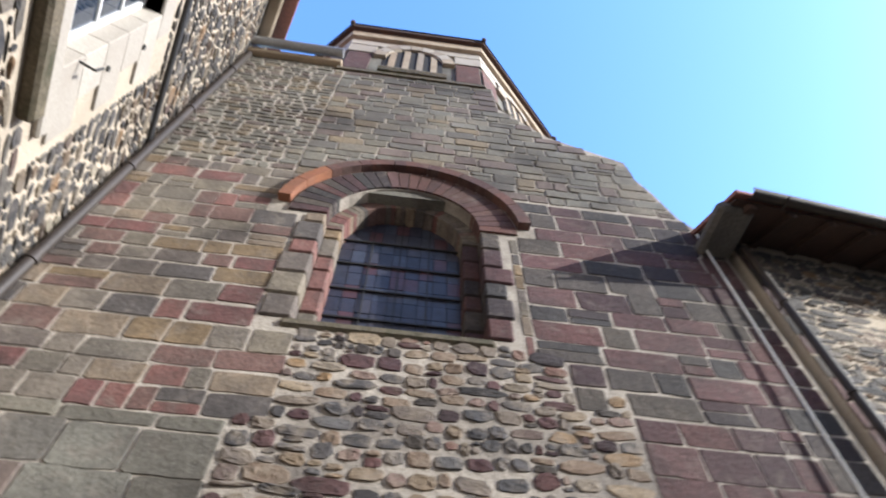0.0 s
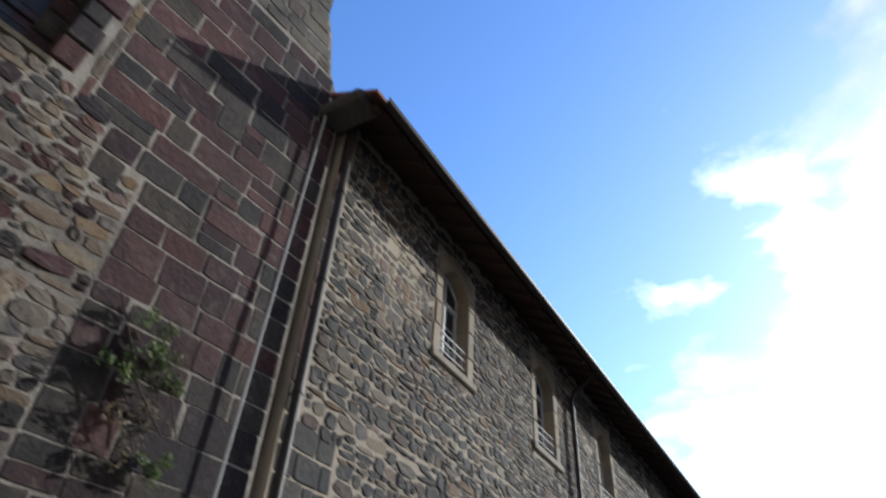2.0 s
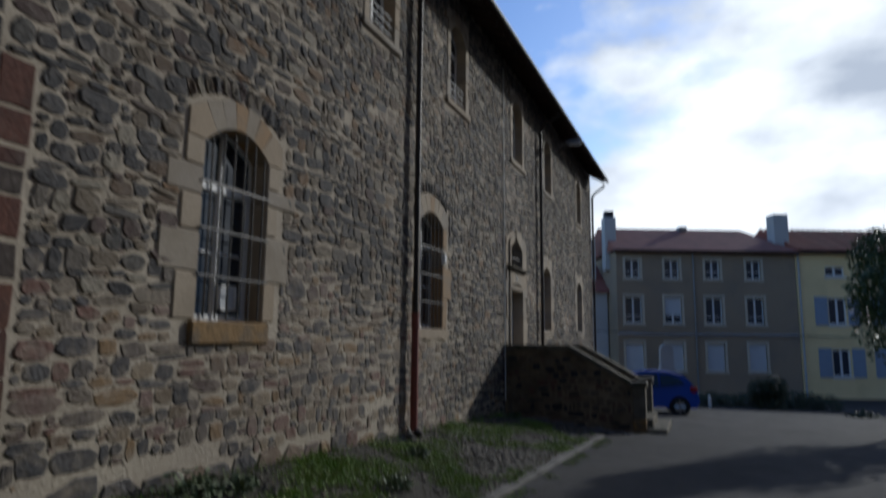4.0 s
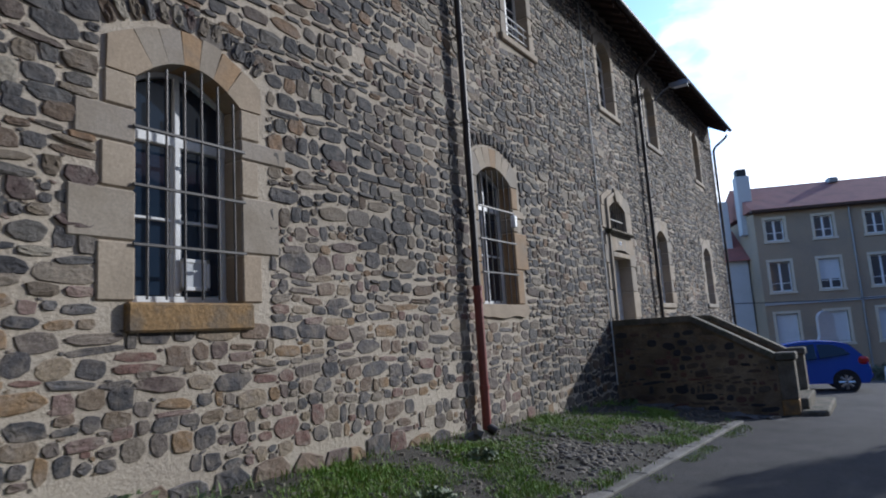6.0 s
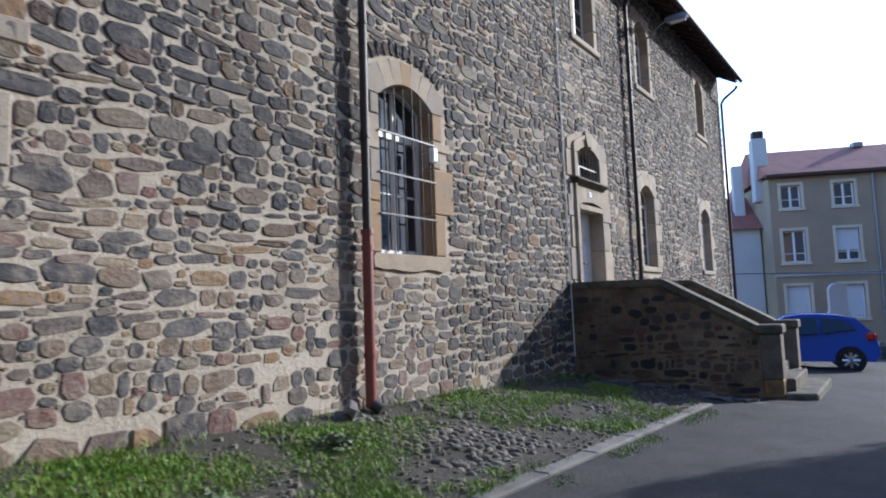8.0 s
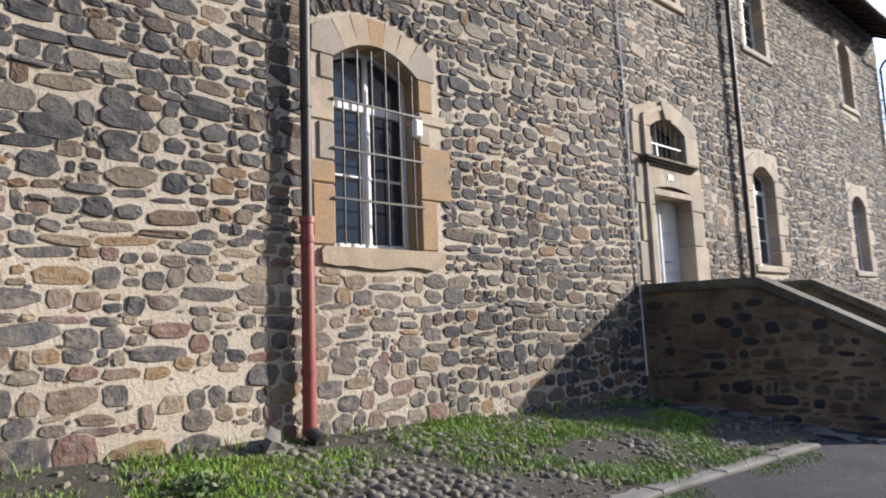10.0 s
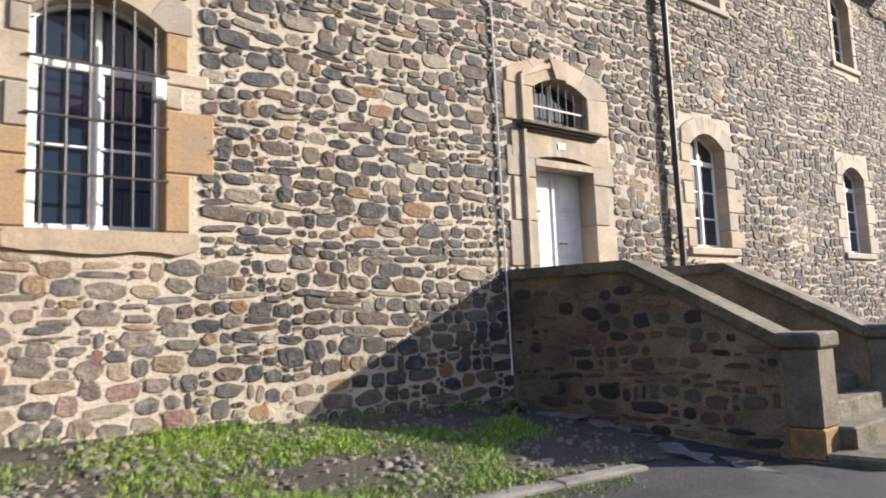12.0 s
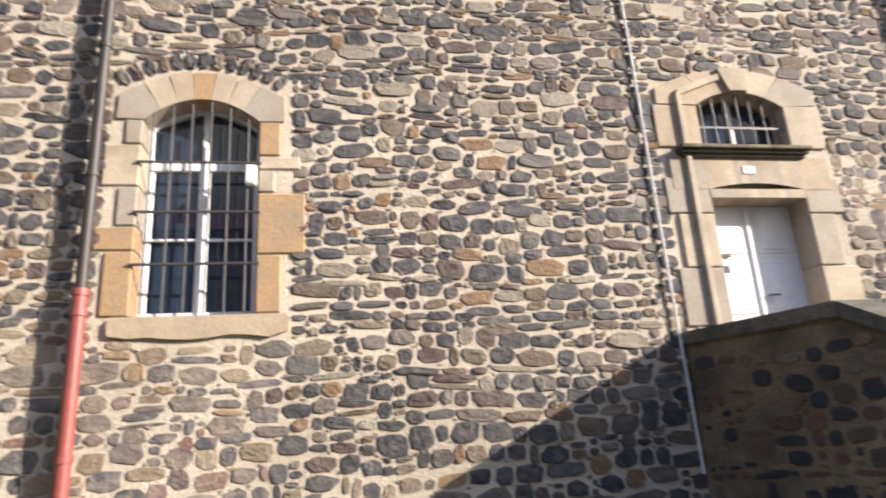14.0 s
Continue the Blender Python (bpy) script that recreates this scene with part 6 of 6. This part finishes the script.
cob = thing("cobble_patch", pose(0, 0, 0), "patch of rounded cobbles sunk in the verge by the downpipe", "cobbles", kind="structure")
kinds = []
for _ in range(10):
    q = Shape()
    n = 9
    rr = [rb.uniform(0.8, 1.15) for _ in range(n)]
    q.v = [(rr[i] * math.cos(6.283 * i / n), rr[i] * math.sin(6.283 * i / n), -0.6) for i in range(n)] + [(0.95 * rr[i] * math.cos(6.283 * i / n), 0.95 * rr[i] * math.sin(6.283 * i / n), 0.1) for i in range(n)] + \
          [(0.6 * rr[i] * math.cos(6.283 * i / n), 0.6 * rr[i] * math.sin(6.283 * i / n), 0.5) for i in range(n)]
    q.f = [(i, (i + 1) % n, n + (i + 1) % n, n + i) for i in range(n)] + [(n + i, n + (i + 1) % n, 2 * n + (i + 1) % n, 2 * n + i) for i in range(n)] + [tuple(range(2 * n, 3 * n))]
    me = bpy.data.meshes.new("cobble")
    me.from_pydata(q.v, [], q.f)
    me.materials.append(M_COBBLE)
    me.polygons.foreach_set("use_smooth", [True] * len(me.polygons))
    kinds.append(me)
count = 0
for i in range(34):
    for j in range(15):
        x, y = -0.6 + i * 0.115 + rb.uniform(-0.03, 0.03), -0.35 - j * 0.11 + rb.uniform(-0.03, 0.03)
        if noise.noise((x * 1.1, y * 1.4, 7.0)) + (0.25 if x < 1.6 else 0.0) < 0.13 or count > 290 or y < kerb_y(x) + 0.25:
            continue
        count += 1
        ob = new("cobble", rb.choice(kinds))
        ob.parent = cob
        ob.location, ob.rotation_euler = (x, y, ground(x, y) + 0.03), (rb.uniform(-0.2, 0.2), rb.uniform(-0.2, 0.2), rb.uniform(0, 6))
        ob.scale = (rb.uniform(0.045, 0.08), rb.uniform(0.035, 0.055), rb.uniform(0.03, 0.05))

# ---- stones of the walls ----
def clear_of(rects):
    def keep(x, z, hw, hh):
        for a, b, lo, hi in rects:
            if x + hw > a and x - hw < b and z + hh > lo and z - hh < hi:
                return False
        return True
    return keep


rng = random.Random(17)
RED_ZONE = [(-7.85, -6.74, -2, 3.60), (-7.85, -7.03, 3.6, 4.42), (-7.86, -7.66, 4.4, 9.2)]
keep = clear_of(SUR + RED_ZONE)
foot = lambda x: float(np.interp(x, *FOOT)) + (0.26 if x < -1.1 else -0.1)
on_wing = lambda x, z, hw, hh: x - hw > -7.85 and x + hw < X_END - 0.02 and z > foot(x) and keep(x, z, hw, hh)
places = rubble(rng, -7.8, X_END, -0.7, 4.9, on_wing) + rubble(rng, -7.8, X_END, 4.95, 9.3, lambda x, z, hw, hh: on_wing(x, z, hw, hh) and z + hh < 8.70 + 0.020 * (x + 8), 0.88)
# patches where old pointing covers the stones
worn = lambda p: noise.noise((p[0] * 0.55 + 3.0, p[1] * 0.9, 6.0)) + 0.35 * noise.noise((p[0] * 3, p[1] * 3, 8.0)) > 0.42
places = [p for p in places if not worn(p) or rng.random() < 0.9]
near = [p for p in places if 1.9 < p[0] < 5.4 and 0.3 < p[1] < 3.3][:300]
near_set = set(near)
rest = [p for p in places if p not in near_set]
is_warm = lambda p: p[0] < 1.6 and p[1] < 1.9 - 0.25 * max(0.0, p[0]) + 1.1 * noise.noise((p[0] * 0.5, 3.0, 1.0)) + 0.3 * noise.noise((p[0] * 4, p[1] * 4, 2.0))
stones_mesh("warm_rubble_stones", [p for p in rest if is_warm(p)], M_WARMSTONE, wing, rng, 4.2, 0.009, "brown, ochre and pinkish rubble stones of the wall foot")
stones_mesh("smeared_stones", [p for p in rest if not is_warm(p) and worn(p)], M_WARMSTONE, wing, rng, 4.2, 0.006, "stones half hidden under smeared pale mortar")
stones_mesh("rubble_stones", [p for p in rest if not is_warm(p) and not worn(p)], M_STONE, wing, rng, 4.2, 0.014, "dark basalt rubble stones with a few ochre ones")
stone_pieces(near, M_STONE, wing, rng, 4.2, 0.014)
base, x = [], -7.6
while x < -1.15:
    w, h = rng.uniform(0.26, 0.52), rng.uniform(0.24, 0.36)
    if x > -6.6:
        base.append((x + w / 2, float(np.interp(x + w / 2, *FOOT)) + h / 2 - 0.10, w - 0.015, h, rng.uniform(-0.1, 0.1)))
    x += w
stone_pieces(base, M_WARMSTONE, wing, rng, 4.2, 0.022, "base_stone")
chips = []
for cx, cz, w, h, turn in places:
    if rng.random() < 0.6:
        chip = (cx + w / 2 + 0.012, cz + rng.choice((-1, 1)) * (h / 2 + 0.006), rng.uniform(0.025, 0.07), rng.uniform(0.018, 0.04), rng.uniform(-0.5, 0.5))
        if chip[0] < X_END - 0.1 and keep(chip[0], chip[1], 0.03, 0.02):
            chips.append(chip)
stones_mesh("pinning_chips", chips, M_WARMSTONE, wing, rng, 3.0, 0.009, "small stone chips pinned into the mortar")
stone_pieces(ashlar(rng, -7.83, -6.75, -0.3, 3.6, lambda x, z, hw, hh: True, 0.34, 0.46, 0.014), M_CORNER, wing, rng, 9, 0.010, "corner_block")
stone_pieces(ashlar(rng, -7.83, -7.04, 3.6, 4.42, lambda x, z, hw, hh: True, 0.28, 0.36, 0.014), M_QUOIN, wing, rng, 9, 0.010, "corner_block")
stone_pieces(ashlar(rng, -7.85, -7.67, 4.42, 8.78, lambda x, z, hw, hh: True, 0.30, 0.17, 0.008), M_RED, wing, rng, 9, 0.012, "corner_block")
# relieving arch stones over the ground-floor windows
s = Shape()
for o in WING_OPEN[:2]:
    cx = (o["x0"] + o["x1"]) / 2
    for i in range(13):
        t = radians(58 + 64 * i / 12)
        stone(s, rng, cx + 1.42 * math.cos(t), o["zt"] - 0.98 + 1.42 * math.sin(t), 0.09, 0.19, 3.0, 0.025, t - math.pi / 2, 0.0, 10)
me = bpy.data.meshes.new("relieving_arch")
me.from_pydata(s.v, [], s.f)
me.materials.append(M_STONE)
ra = new("relieving_arch", me)
ra.parent = wing
ra["kind"] = "stuff"

# church stones
def under_top(x, z, hw, hh):
    tz = min(np.interp(x - hw, [p[0] for p in CH_TOPS], [p[1] for p in CH_TOPS]), np.interp(x + hw, [p[0] for p in CH_TOPS], [p[1] for p in CH_TOPS]))
    return z + hh < tz + 0.02 and x + hw < 0.02 and x - hw > -7.5


win = clear_of([(-5.12, -2.72, 6.19, 8.28)])


def off_window(x, z, hw, hh):
    if not win(x, z, hw, hh):
        return False
    if z > 8.2 and math.hypot(x + 3.92, z - 8.30) < 1.50 + hh * 0.45 + hw * 0.3:
        return False
    return under_top(x, z, hw, hh)


def zone(a, b, lo, hi):
    return lambda x, z, hw, hh: a <= x < b and lo <= z < hi and off_window(x, z, hw, hh)


rub = lambda x, z: (-5.0 < x < -1.9 and z < 5.65 + 0.3 * math.sin(x * 3) and not (x < -3.9 and z > 5.1)) or (-4.75 < x < -2.35 and 5.1 < z < 6.15)
A = ashlar(rng, -2.6, 0.0, 0.2, 9.2, lambda x, z, hw, hh: not rub(x, z) and x >= -2.6 and off_window(x, z, hw, hh), 0.30, 0.52, 0.011)
half_n = [p for p in A if p[1] > 3.2][:150]
stones_mesh("purple_ashlar", [p for p in A if p not in set(half_n)], M_RED, church, rng, 9, 0.007, "purple and dark ashlar blocks")
stone_pieces(half_n, M_RED, church, rng, 9, 0.007, "ashlar_block")
Bz = ashlar(rng, -7.4, -2.6, 5.1, 9.3, lambda x, z, hw, hh: not rub(x, z) and x < -2.6 and off_window(x, z, hw, hh), 0.27, 0.42, 0.014)
half_n = Bz[:140]
stone_pieces(half_n, M_MIX, church, rng, 9, 0.007, "ashlar_block")
stones_mesh("mixed_ashlar", Bz[140:], M_MIX, church, rng, 9, 0.007, "red, grey and green ashlar blocks")
stones_mesh("grey_ashlar", ashlar(rng, -7.4, -5.0, 0.0, 5.1, zone(-7.4, -4.9, -1, 5.2), 0.40, 0.62, 0.010), M_GREY, church, rng, 10, 0.012, "large worn grey ashlar blocks")
stones_mesh("grey_ashlar", ashlar(rng, -5.4, -0.1, 9.25, 14.0, zone(-5.4, 0, 9.2, 14.1), 0.24, 0.40, 0.013), M_GREY, church, rng, 9, 0.013, "greenish grey ashlar of the gable")
stones_mesh("small_ashlar", ashlar(rng, -7.4, -5.4, 9.3, 14.1, zone(-7.4, -5.4, 9.2, 14.2), 0.15, 0.24, 0.03), M_GREY, church, rng, 5.5, 0.014, "small pale coursed stones")
mend = rubble(rng, -5.1, -1.8, 0.0, 6.1, lambda x, z, hw, hh: rub(x, z) and off_window(x, z, hw, hh), 0.92, 0.02)
reds = set(p for p in mend if rng.random() < 0.24)
stones_mesh("church_rubble", [p for p in mend if p not in reds], M_WARMSTONE, church, rng, 3.8, 0.013, "repaired rubble of grey and brown stones")
stones_mesh("red_rubble", [p for p in mend if p in reds], M_RED, church, rng, 3.8, 0.013, "purple stones set among the repaired rubble")

# annex stones
keep = clear_of([(-4.0, -1.25, 6.35, 9.15), (-9, 0, 9.45, 9.65), (-9, -1.7, 6.1, 6.42)])
stones_mesh("annex_rubble", rubble(rng, -8.8, -0.05, 0.2, 14.7, lambda x, z, hw, hh: x + hw < 0 and keep(x, z, hw, hh), 0.9, 0.03), M_STONE, annex, rng, 4.0, 0.016, "grey and brown rubble stones")

# stair parapet stones, on the outer face
holder = new("parapet_stones")
holder.parent = stair
face = lambda x, z, hw, hh: z + hh < (1.29 if x < 1.60 else 1.29 - 0.572 * (x - 1.60)) and x + hw < 3.10 and x - hw > 0.03 and z > -0.9
sp = rubble(rng, 0.0, 3.14, -0.8, 1.34, face, 1.0, 0.034)
sp = [p for p in sp if rng.random() < 0.88]
holder.matrix_basis = pose(0, 0, 0, 0, 0, -90 + math.degrees(math.atan(SKEW)))
stone_pieces(sp, M_STAIRSTONE, holder, rng, 2.8, 0.010)
